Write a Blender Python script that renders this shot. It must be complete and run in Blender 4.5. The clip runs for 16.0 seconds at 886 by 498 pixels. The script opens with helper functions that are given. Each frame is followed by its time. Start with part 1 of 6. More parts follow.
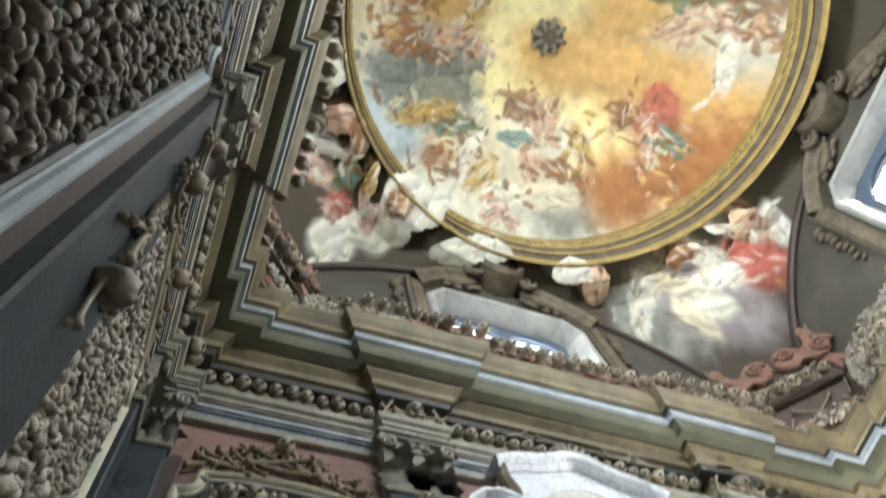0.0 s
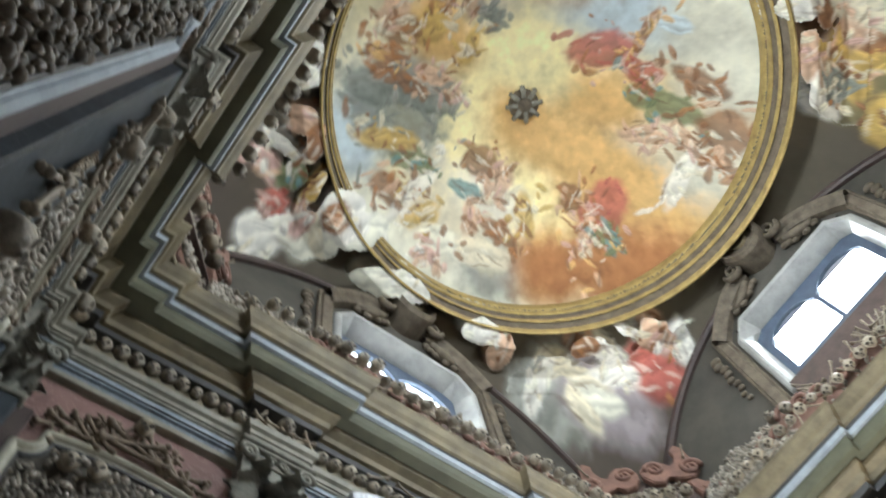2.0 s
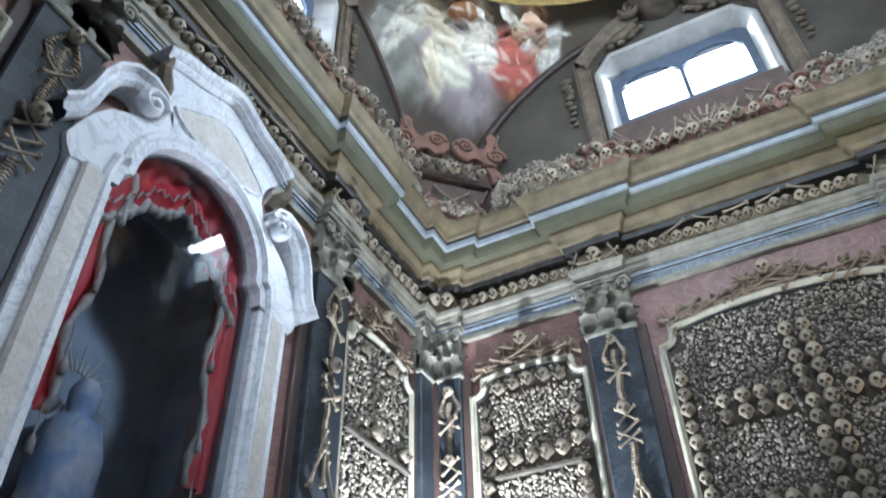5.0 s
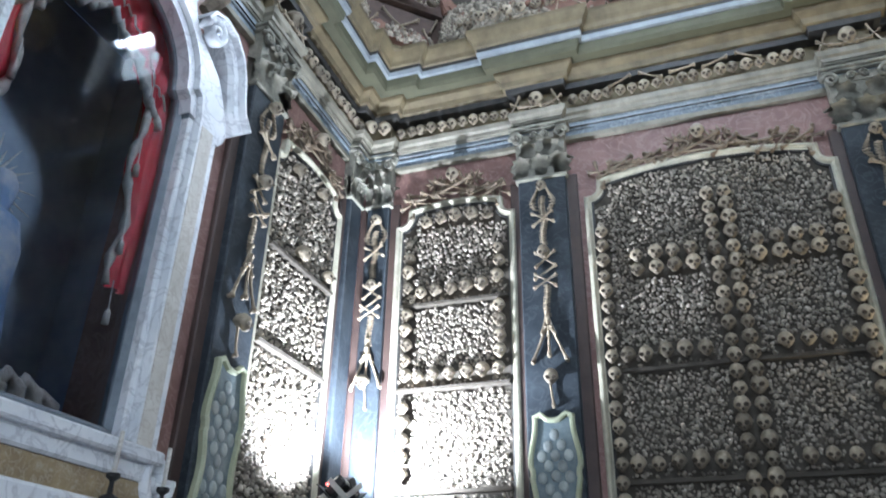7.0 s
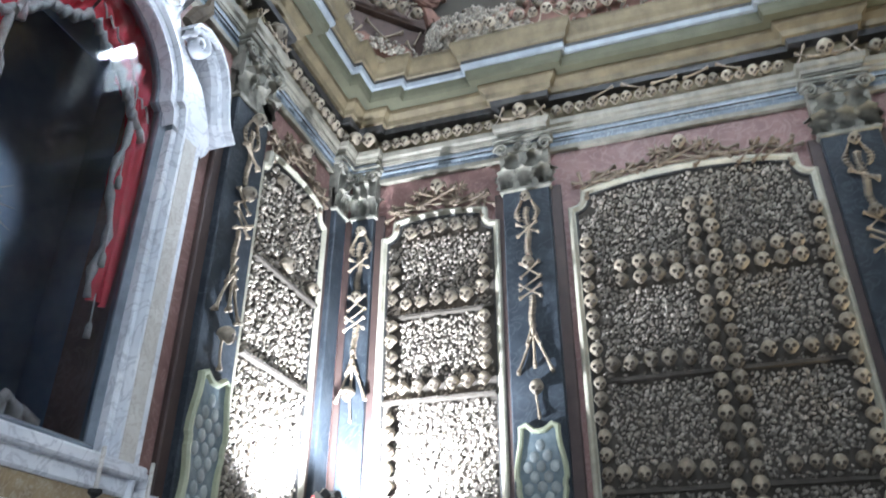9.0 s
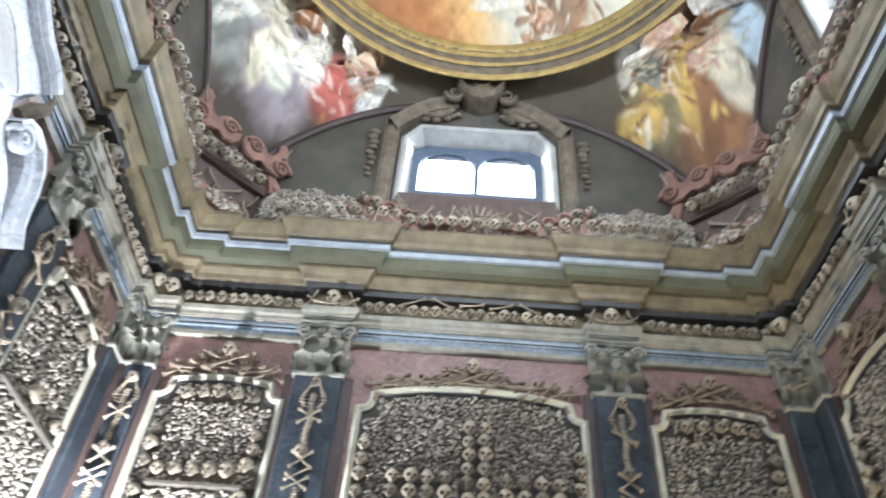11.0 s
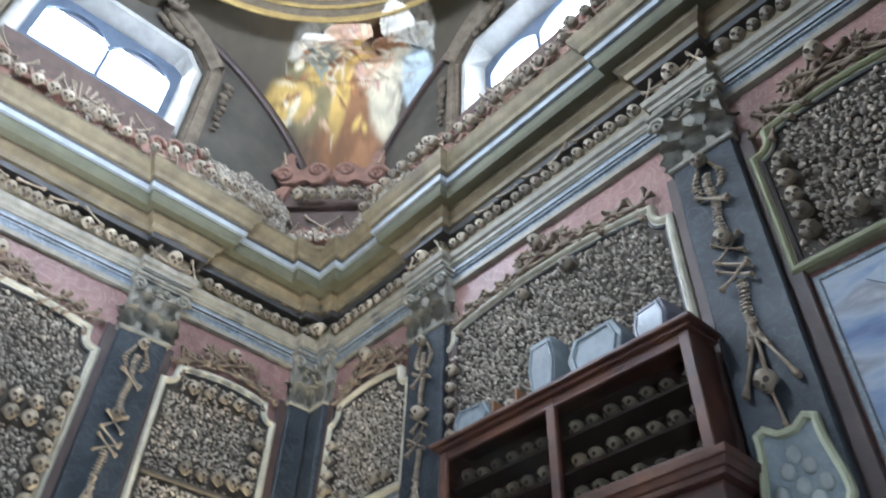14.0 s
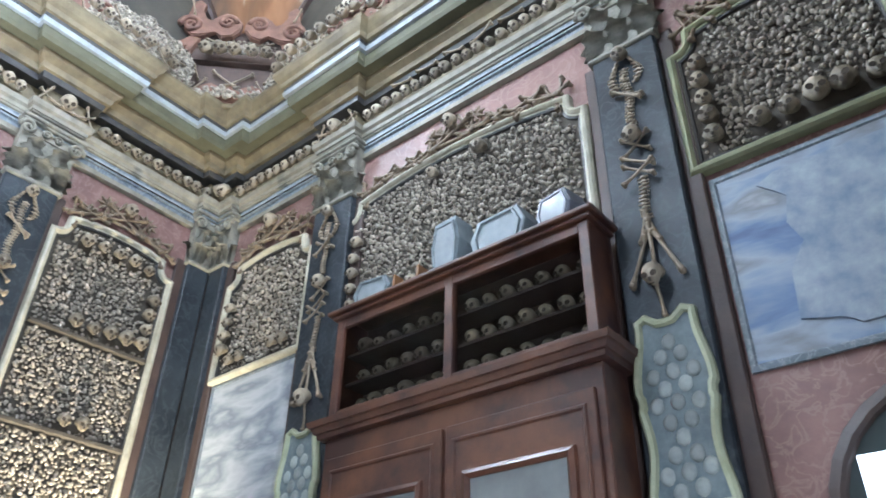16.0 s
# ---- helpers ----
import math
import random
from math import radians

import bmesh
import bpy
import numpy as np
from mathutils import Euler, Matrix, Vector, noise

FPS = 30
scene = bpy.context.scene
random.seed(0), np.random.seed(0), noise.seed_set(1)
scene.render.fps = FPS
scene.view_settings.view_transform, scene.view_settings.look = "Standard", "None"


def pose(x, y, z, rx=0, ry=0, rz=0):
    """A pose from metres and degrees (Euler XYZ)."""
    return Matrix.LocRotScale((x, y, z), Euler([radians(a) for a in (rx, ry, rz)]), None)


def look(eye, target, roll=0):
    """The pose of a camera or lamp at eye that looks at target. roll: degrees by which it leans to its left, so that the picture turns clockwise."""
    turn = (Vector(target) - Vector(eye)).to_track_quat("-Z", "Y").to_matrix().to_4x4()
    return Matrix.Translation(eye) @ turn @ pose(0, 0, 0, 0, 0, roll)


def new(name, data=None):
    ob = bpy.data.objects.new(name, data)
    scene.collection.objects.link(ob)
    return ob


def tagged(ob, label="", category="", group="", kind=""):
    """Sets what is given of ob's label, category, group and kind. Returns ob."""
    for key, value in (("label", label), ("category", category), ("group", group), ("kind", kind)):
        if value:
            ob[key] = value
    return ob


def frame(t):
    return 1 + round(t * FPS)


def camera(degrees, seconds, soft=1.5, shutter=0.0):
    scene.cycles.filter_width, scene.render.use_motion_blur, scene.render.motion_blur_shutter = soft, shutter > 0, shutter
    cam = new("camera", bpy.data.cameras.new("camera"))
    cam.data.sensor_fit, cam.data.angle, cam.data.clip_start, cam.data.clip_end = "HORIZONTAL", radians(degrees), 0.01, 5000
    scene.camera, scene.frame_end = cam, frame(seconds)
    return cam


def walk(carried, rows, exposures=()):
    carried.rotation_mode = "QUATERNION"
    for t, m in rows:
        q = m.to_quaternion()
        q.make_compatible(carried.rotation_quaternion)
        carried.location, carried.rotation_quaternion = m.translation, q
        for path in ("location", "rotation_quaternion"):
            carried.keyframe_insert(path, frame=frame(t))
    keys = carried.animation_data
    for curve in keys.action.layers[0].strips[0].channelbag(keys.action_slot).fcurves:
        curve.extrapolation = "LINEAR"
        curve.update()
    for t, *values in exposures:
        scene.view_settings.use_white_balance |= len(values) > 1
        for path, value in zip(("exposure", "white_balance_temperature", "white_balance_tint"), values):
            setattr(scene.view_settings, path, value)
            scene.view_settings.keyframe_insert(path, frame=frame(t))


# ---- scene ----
cam = camera(60.82, 16.0, 1.7, 0.5)
PATH = [
    (0.0, pose(-2.845, 0.491, 1.600, 160.879, 7.458, -18.823)),
    (0.5, pose(-2.845, 0.491, 1.600, 167.480, 7.997, -20.045)),
    (1.0, pose(-2.845, 0.491, 1.600, 171.281, 8.053, -21.909)),
    (1.5, pose(-2.845, 0.491, 1.600, 168.943, 8.238, -27.366)),
    (2.0, pose(-2.837, 0.404, 1.600, 160.991, 7.071, -36.375)),
    (2.5, pose(-2.829, 0.302, 1.600, 155.493, 5.798, -45.925)),
    (3.0, pose(-2.82, 0.2, 1.6, 150.674, 4.619, -54.694)),
    (3.5, pose(-2.82, 0.2, 1.6, 145.929, 4.025, -59.350)),
    (4.0, pose(-2.82, 0.2, 1.6, 141.013, 3.017, -61.846)),
    (4.5, pose(-2.82, 0.2, 1.6, 135.370, 2.379, -61.814)),
    (7.0, pose(-2.82, 0.2, 1.6, 118.018, -1.002, -70.597)),
    (7.5, pose(-2.82, 0.2, 1.6, 115.263, 0.353, -70.215)),
    (8.0, pose(-2.82, 0.2, 1.6, 115.006, 0.782, -69.404)),
    (10.5, pose(-2.82, 0.2, 1.6, 131.137, -2.366, -84.091)),
    (11.0, pose(-2.82, 0.2, 1.6, 133.906, -3.330, -92.087)),
    (11.5, pose(-2.82, 0.2, 1.6, 134.917, -2.484, -100.267)),
    (12.0, pose(-2.82, 0.2, 1.6, 134.966, -1.484, -108.674)),
    (12.5, pose(-2.82, 0.2, 1.6, 135.274, -1.220, -115.316)),
    (13.0, pose(-2.82, 0.2, 1.6, 135.722, -1.101, -120.707)),
    (13.5, pose(-2.82, 0.2, 1.6, 135.298, -1.460, -126.075)),
    (14.0, pose(-2.82, 0.2, 1.6, 132.923, -1.543, -132.161)),
    (14.5, pose(-2.82, 0.2, 1.6, 129.243, -2.261, -135.221)),
    (15.0, pose(-2.82, 0.2, 1.6, 125.382, -1.490, -136.879)),
    (15.5, pose(-2.82, 0.2, 1.6, 123.688, -1.086, -137.994)),
    (16.0, pose(-2.82, 0.2, 1.6, 123.674, -1.017, -140.515)),
]
walk(cam, PATH, [(0.0, -0.46, 6600, 6), (0.9, -0.64, 6500, 6), (1.8, -0.66, 6350, 7), (3.5, -0.8, 5700, 8), (7.5, -0.7, 5600, 9), (11.0, -0.4, 5900, 11), (13.5, -0.1, 5650, 11), (16.0, 0.4, 5600, 10)])

# ---- light ----
world = bpy.data.worlds.new("sky")
scene.world = world
world.use_nodes = True
wn = world.node_tree.nodes
sky = wn.new("ShaderNodeTexSky")
sky.sky_type, sky.sun_disc = "NISHITA", False
sky.sun_elevation, sky.sun_rotation = radians(48), radians(120)
world.node_tree.links.new(sky.outputs[0], wn["Background"].inputs[0])
wn["Background"].inputs[1].default_value = 0.12


def area_lamp(name, m, sx, sy, watts, colour=(1, 1, 1), spread=180):
    d = bpy.data.lights.new(name, "AREA")
    d.shape, d.size, d.size_y, d.energy, d.color, d.spread = "RECTANGLE", sx, sy, watts, colour, radians(spread)
    ob = new(name, d)
    ob.matrix_world = m
    return ob


def spot_lamp(name, eye, target, watts, degrees, colour, radius=0.06, blend=0.6):
    d = bpy.data.lights.new(name, "SPOT")
    d.energy, d.spot_size, d.spot_blend, d.color, d.shadow_soft_size = watts, radians(degrees), blend, colour, radius
    ob = new(name, d)
    ob.matrix_world = look(eye, target)
    return ob


# Plan: the room is a square hall, walls in local axes (u to the left seen from inside, d into the room, z up).
XE, XW, YN, YS = 3.45, -3.39, 3.45, -3.45
CX = 0.04            # centre of the vault
WALL = {
    "east": Matrix(((0, -1, 0, XE), (1, 0, 0, -0.03), (0, 0, 1, 0), (0, 0, 0, 1))),
    "north": Matrix(((-1, 0, 0, 0.0), (0, -1, 0, YN), (0, 0, 1, 0), (0, 0, 0, 1))),
    "south": Matrix(((1, 0, 0, 0.02), (0, 1, 0, YS), (0, 0, 1, 0), (0, 0, 0, 1))),
    "west": Matrix(((0, 1, 0, XW), (-1, 0, 0, 0.0), (0, 0, 1, 0), (0, 0, 0, 1))),
}
LUN = 0.12           # the upper walls stand this far in front of the lower ones

WIN_W = {"east": 400, "north": 290, "south": 520, "west": 420}
for side in WALL:
    area_lamp("window_daylight", WALL[side] @ pose(0, -0.34, 9.10, 52 if side == "east" else 76, 0, 0), 1.75, 1.0, WIN_W[side], (0.86, 0.94, 1.0), 104 if side == "east" else 125)
area_lamp("door_daylight", WALL["west"] @ pose(0, -0.5, 1.5, 90, 0, 0), 1.5, 1.9, 190, (0.88, 0.95, 1.0))
spot_lamp("floodlight_beam", (2.50, 3.00, 2.80), (2.42, 3.45, 3.30), 1300, 124, (0.95, 0.97, 1.0), 0.06, 0.6)
spot_lamp("floodlight_beam", (2.70, 2.94, 2.80), (3.40, 2.70, 3.42), 1950, 114, (0.95, 0.97, 1.0), 0.06, 0.6)
spot_lamp("warm_floodlight_beam", (2.75, -2.85, 1.62), (3.38, -2.50, 3.5), 850, 95, (1.0, 0.84, 0.56), 0.06, 0.9)


# ---- materials ----
def material(name):
    m = bpy.data.materials.new(name)
    m.use_nodes = True
    return m, m.node_tree.nodes, m.node_tree.links, m.node_tree.nodes["Principled BSDF"]


def surface(name, colour, other=None, scale=6.0, detail=6.0, rough=0.6, metal=0.0, bump=0.15, bump_scale=60.0,
            veins=None, vary=0.0, island=0.0, lo=0.35, hi=0.7, spec=0.4):
    """A surface whose colour drifts between two tones at a large scale, with fine grain and relief."""
    m, n, l, b = material(name)
    other = other or tuple(c * 0.7 for c in colour)
    co = n.new("ShaderNodeTexCoord")
    nz = n.new("ShaderNodeTexNoise")
    nz.inputs["Scale"].default_value, nz.inputs["Detail"].default_value = scale, detail
    nz.inputs["Roughness"].default_value = 0.65
    l.new(co.outputs["Object"], nz.inputs["Vector"])
    ramp = n.new("ShaderNodeValToRGB")
    ramp.color_ramp.elements[0].position, ramp.color_ramp.elements[1].position = lo, hi
    ramp.color_ramp.elements[0].color = (*colour, 1)
    ramp.color_ramp.elements[1].color = (*other, 1)
    l.new(nz.outputs[0], ramp.inputs[0])
    out = ramp.outputs[0]
    if veins:
        vz = n.new("ShaderNodeTexNoise")
        vz.inputs["Scale"].default_value, vz.inputs["Detail"].default_value = scale * 1.7, 9
        vz.inputs["Distortion"].default_value = 1.6
        l.new(co.outputs["Object"], vz.inputs["Vector"])
        vr = n.new("ShaderNodeValToRGB")
        vr.color_ramp.elements[0].position, vr.color_ramp.elements[1].position = 0.46, 0.54
        e = vr.color_ramp.elements.new(0.50)
        vr.color_ramp.elements[0].color = vr.color_ramp.elements[2].color = (0, 0, 0, 1)
        e.color = (0.7, 0.7, 0.7, 1)
        l.new(vz.outputs[0], vr.inputs[0])
        mx = n.new("ShaderNodeMix")
        mx.data_type = "RGBA"
        l.new(vr.outputs[0], mx.inputs[0])
        l.new(out, mx.inputs[6])
        mx.inputs[7].default_value = (*veins, 1)
        out = mx.outputs[2]
    src = None
    if vary:
        src, amount = n.new("ShaderNodeObjectInfo").outputs["Random"], vary
    if island:
        src, amount = n.new("ShaderNodeNewGeometry").outputs["Random Per Island"], island
    if src:
        mr = n.new("ShaderNodeMapRange")
        mr.inputs[3].default_value, mr.inputs[4].default_value = 1 - amount, 1 + amount * 0.6
        l.new(src, mr.inputs[0])
        hs = n.new("ShaderNodeHueSaturation")
        l.new(mr.outputs[0], hs.inputs["Value"])
        l.new(out, hs.inputs["Color"])
        out = hs.outputs[0]
    l.new(out, b.inputs["Base Color"])
    b.inputs["Roughness"].default_value, b.inputs["Metallic"].default_value = rough, metal
    b.inputs["Specular IOR Level"].default_value = spec
    if bump:
        bn = n.new("ShaderNodeTexNoise")
        bn.inputs["Scale"].default_value, bn.inputs["Detail"].default_value = bump_scale, 4
        l.new(co.outputs["Object"], bn.inputs["Vector"])
        bp = n.new("ShaderNodeBump")
        bp.inputs["Strength"].default_value, bp.inputs["Distance"].default_value = bump, 0.01
        l.new(bn.outputs[0], bp.inputs["Height"])
        l.new(bp.outputs[0], b.inputs["Normal"])
    return m


PINK = surface("pink_marble_paint", (0.27, 0.155, 0.135), (0.17, 0.092, 0.08), 3.5, rough=0.45, veins=(0.33, 0.22, 0.19))
OLIVE = surface("olive_plaster", (0.115, 0.113, 0.070), (0.075, 0.073, 0.046), 3, rough=0.7)
OCHRE = surface("ochre_plaster", (0.215, 0.172, 0.100), (0.105, 0.085, 0.052), 4, rough=0.6)
BLUE = surface("blue_grey_marble", (0.19, 0.225, 0.26), (0.11, 0.135, 0.16), 5, rough=0.45, veins=(0.32, 0.35, 0.37))
PALE = surface("pale_blue_plaster", (0.34, 0.375, 0.40), (0.21, 0.235, 0.26), 5, rough=0.5)
CREAM = surface("cream_plaster", (0.50, 0.47, 0.37), (0.30, 0.28, 0.21), 6, rough=0.45)
BEIGE = surface("beige_plaster", (0.29, 0.268, 0.213), (0.16, 0.148, 0.116), 6, rough=0.5)
DARKLINE = surface("black_marble", (0.03, 0.03, 0.03), (0.06, 0.055, 0.05), 8, rough=0.5)
SLATE = surface("dark_blue_marble", (0.018, 0.023, 0.029), (0.043, 0.052, 0.062), 3, rough=0.42, veins=(0.058, 0.066, 0.075), spec=0.22)
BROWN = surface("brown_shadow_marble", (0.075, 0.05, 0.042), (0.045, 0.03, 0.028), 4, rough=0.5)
LUNETTE = surface("grey_brown_fresco", (0.088, 0.078, 0.062), (0.045, 0.041, 0.035), 1.6, rough=0.85, bump=0.1)
STUCCO = surface("brown_stucco", (0.17, 0.135, 0.095), (0.08, 0.062, 0.045), 7, rough=0.75, bump=0.4, bump_scale=40)
STONE = surface("pale_window_stone", (0.42, 0.41, 0.38), (0.28, 0.275, 0.26), 4, rough=0.7)
GOLD = surface("old_gilding", (0.44, 0.32, 0.115), (0.24, 0.17, 0.065), 7, rough=0.42, metal=0.3, bump=0.3)
CAPITAL = surface("grey_green_stone", (0.29, 0.275, 0.225), (0.12, 0.115, 0.095), 9, rough=0.7, bump=0.5, bump_scale=35)
MARBLE = surface("white_marble", (0.80, 0.81, 0.83), (0.62, 0.65, 0.70), 2.5, rough=0.32, veins=(0.45, 0.46, 0.50), bump=0.05)
PALEMARBLE = surface("cream_marble_inlay", (0.66, 0.64, 0.60), (0.50, 0.47, 0.43), 5, rough=0.35, veins=(0.45, 0.40, 0.36))
GREYMARBLE = surface("grey_marble_moulding", (0.24, 0.27, 0.31), (0.14, 0.16, 0.19), 5, rough=0.35)
BONE = surface("old_bone", (0.44, 0.39, 0.32), (0.21, 0.18, 0.145), 14, rough=0.5, island=0.5, bump=0.3, bump_scale=70)
SKULL = surface("skull_bone", (0.37, 0.315, 0.235), (0.15, 0.12, 0.085), 11, rough=0.5, vary=0.45, bump=0.35, bump_scale=60)
BROWNBONE = surface("brown_bone", (0.27, 0.21, 0.145), (0.085, 0.06, 0.042), 12, rough=0.5, bump=0.3, bump_scale=70)
# Shade of the skull's hollows, put into a dark colour.
SOCKET_SHADE = surface("socket_shade", (0.065, 0.05, 0.036), (0.035, 0.027, 0.02), 9, rough=0.9)
# Old bone again, with the west wall's shade put into the colour.
SHADED_BONE = surface("shaded_bone", (0.19, 0.155, 0.115), (0.08, 0.062, 0.045), 12, rough=0.5, island=0.55, bump=0.3, bump_scale=70)
DARKBOARD = surface("dark_stucco_board", (0.105, 0.070, 0.058), (0.06, 0.042, 0.036), 7, rough=0.6, bump=0.3)
# Shade of the gaps between bones, put into the backing's colour; also on shelves.
GLOOM = surface("gap_gloom", (0.085, 0.073, 0.058), (0.05, 0.042, 0.034), 9, rough=0.9)
PINKBOARD = surface("rose_stucco", (0.25, 0.135, 0.10), (0.14, 0.076, 0.058), 7, rough=0.6, bump=0.3)
WOOD = surface("red_brown_wood", (0.120, 0.050, 0.028), (0.040, 0.018, 0.016), 2.6, rough=0.36, bump=0.06, spec=0.6, lo=0.38, hi=0.62)
FLOOR = surface("floor_marble", (0.28, 0.25, 0.22), (0.16, 0.13, 0.12), 3, rough=0.3)
RED = surface("red_damask", (0.64, 0.03, 0.06), (0.42, 0.018, 0.03), 8, rough=0.55)
SILVER = surface("silver_fringe", (0.66, 0.64, 0.60), (0.40, 0.39, 0.37), 20, rough=0.6, bump=0.6, bump_scale=90)
IRON = surface("dark_iron", (0.03, 0.03, 0.032), (0.05, 0.05, 0.05), 20, rough=0.5, metal=0.6)
SHADOWCLOTH = surface("blue_niche_paint", (0.24, 0.31, 0.41), (0.40, 0.46, 0.54), 3, rough=0.8)


def glass(name, rough=0.02):
    m, n, l, b = material(name)
    b.inputs["Transmission Weight"].default_value = 1.0
    b.inputs["Roughness"].default_value, b.inputs["IOR"].default_value = rough, 1.45
    return m


GLASS = glass("window_glass")


# ---- mesh helpers ----
def part(name, bm, mat, parent=None, label="", smooth=False):
    me = bpy.data.meshes.new(name)
    bmesh.ops.recalc_face_normals(bm, faces=bm.faces)
    if smooth:
        for f in bm.faces:
            f.smooth = True
    bm.to_mesh(me)
    bm.free()
    me.materials.append(mat)
    ob = new(name, me)
    if parent:
        ob.parent = parent
    return tagged(ob, label)


def empty(name, m, label, category, group="", kind=""):
    ob = new(name)
    ob.empty_display_size = 0.1
    ob.matrix_world = m
    return tagged(ob, label, category, group, kind)


def arrays(name, verts, faces, mat, parent=None, label="", smooth=True):
    """A mesh from computed arrays of corners and equal-sized faces."""
    me = bpy.data.meshes.new(name)
    me.from_pydata(verts.tolist() if hasattr(verts, "tolist") else verts, [], faces.tolist() if hasattr(faces, "tolist") else faces)
    if smooth:
        me.polygons.foreach_set("use_smooth", [True] * len(me.polygons))
    me.materials.append(mat)
    ob = new(name, me)
    if parent:
        ob.parent = parent
    return tagged(ob, label)


def box(bm, u0, u1, d0, d1, z0, z1, bevel=0.0):
    vs = [bm.verts.new(p) for p in ((u0, d0, z0), (u1, d0, z0), (u1, d1, z0), (u0, d1, z0),
                                    (u0, d0, z1), (u1, d0, z1), (u1, d1, z1), (u0, d1, z1))]
    fs = [bm.faces.new([vs[i] for i in q]) for q in ((3, 2, 1, 0), (4, 5, 6, 7), (0, 1, 5, 4), (1, 2, 6, 5), (2, 3, 7, 6), (3, 0, 4, 7))]
    if bevel:
        es = list({e for f in fs for e in f.edges})
        bmesh.ops.bevel(bm, geom=es, offset=bevel, segments=1, affect="EDGES")
    return bm


def boxes(*args, bevel=0.0):
    bm = bmesh.new()
    for a in args:
        box(bm, *a, bevel=bevel)
    return bm


def prism(outline, d0, d1, bevel=0.0):
    """An outline in (u, z), extruded from d0 to d1."""
    bm = bmesh.new()
    back = [bm.verts.new((u, d0, z)) for u, z in outline]
    front = [bm.verts.new((u, d1, z)) for u, z in outline]
    n = len(outline)
    top = bm.faces.new(front)
    bm.faces.new(back[::-1])
    for i in range(n):
        bm.faces.new((back[i], back[(i + 1) % n], front[(i + 1) % n], front[i]))
    if bevel:
        bmesh.ops.bevel(bm, geom=list(top.edges), offset=bevel, segments=2, affect="EDGES")
    bmesh.ops.triangulate(bm, faces=[f for f in bm.faces if len(f.verts) > 4])
    return bm


def sweep(path, profile, closed=True):
    """A moulding: the profile (w outward from the outline, d) swept along an outline in (u, z)."""
    bm = bmesh.new()
    n = len(path)
    rings = []
    for i in range(n):
        a, b, c = path[i - 1], path[i], path[(i + 1) % n]
        if not closed and i == 0:
            a = (2 * b[0] - c[0], 2 * b[1] - c[1])
        if not closed and i == n - 1:
            c = (2 * b[0] - a[0], 2 * b[1] - a[1])
        t1, t2 = Vector((b[0] - a[0], b[1] - a[1])), Vector((c[0] - b[0], c[1] - b[1]))
        t1.normalize(), t2.normalize()
        n1, n2 = Vector((t1.y, -t1.x)), Vector((t2.y, -t2.x))
        k = n1 + n2
        k = k / max(0.35, 1 + n1.dot(n2))
        rings.append([bm.verts.new((b[0] + k.x * w, d, b[1] + k.y * w)) for w, d in profile])
    m = len(profile)
    for i in range(n if closed else n - 1):
        r, s = rings[i], rings[(i + 1) % n]
        for j in range(m - 1):
            bm.faces.new((r[j], s[j], s[j + 1], r[j + 1]))
    return bm


def tube(points, radius, sides=8, taper=None):
    """A round rod along points; taper gives a factor per point."""
    bm = bmesh.new()
    rings = []
    pts = [Vector(p) for p in points]
    for i, p in enumerate(pts):
        t = (pts[min(i + 1, len(pts) - 1)] - pts[max(i - 1, 0)]).normalized()
        a = t.orthogonal().normalized() if i == 0 else (ref - t * ref.dot(t)).normalized()
        ref = a
        b = t.cross(a)
        r = radius * (taper[i] if taper else 1)
        rings.append([bm.verts.new(p + r * (math.cos(2 * math.pi * k / sides) * a + math.sin(2 * math.pi * k / sides) * b)) for k in range(sides)])
    for r, s in zip(rings, rings[1:]):
        for k in range(sides):
            bm.faces.new((r[k], r[(k + 1) % sides], s[(k + 1) % sides], s[k]))
    bm.faces.new(rings[0][::-1]), bm.faces.new(rings[-1])
    return bm


# ---- large structure ----
bm = boxes((XW - 0.4, XE + 0.4, YS - 0.4, YN + 0.4, -0.2, 0.0))
tagged(part("floor", bm, FLOOR), "polished grey-brown marble chapel floor", "floor", kind="structure")
LEN = {"east": 3.45, "north": 3.45, "south": 3.45, "west": 3.45}
for side, M in WALL.items():
    w = new("wall_" + side)
    w.matrix_world = M
    tagged(w, "rose marble-painted chapel wall with bone panels", "wall", kind="structure")
    if side == "west":
        bm = boxes((-3.8, -0.85, -0.35, 0, 0, 7.35), (0.85, 3.8, -0.35, 0, 0, 7.35), (-0.85, 0.85, -0.35, 0, 2.5, 7.35))
    elif side == "north":
        bm = boxes((-3.45, -0.56, -0.35, 0, 0, 7.35), (0.90, 3.45, -0.35, 0, 0, 7.35), (-0.56, 0.90, -0.35, 0, 0, 2.6), (-0.56, 0.90, -0.35, 0, 5.70, 7.35))
    else:
        bm = boxes((-3.45, 3.45, -0.35, 0, 0, 7.35))
    part("lower_wall", bm, PINK, w)
    bm = boxes((-3.42, -0.92, -0.30, LUN, 7.35, 10.9), (0.92, 3.42, -0.30, LUN, 7.35, 10.9),
               (-0.92, 0.92, -0.30, LUN, 7.35, 8.34), (-0.92, 0.92, -0.30, LUN, 9.66, 10.9))
    part("lunette_wall", bm, LUNETTE, w, "dark grey-brown frescoed lunette")

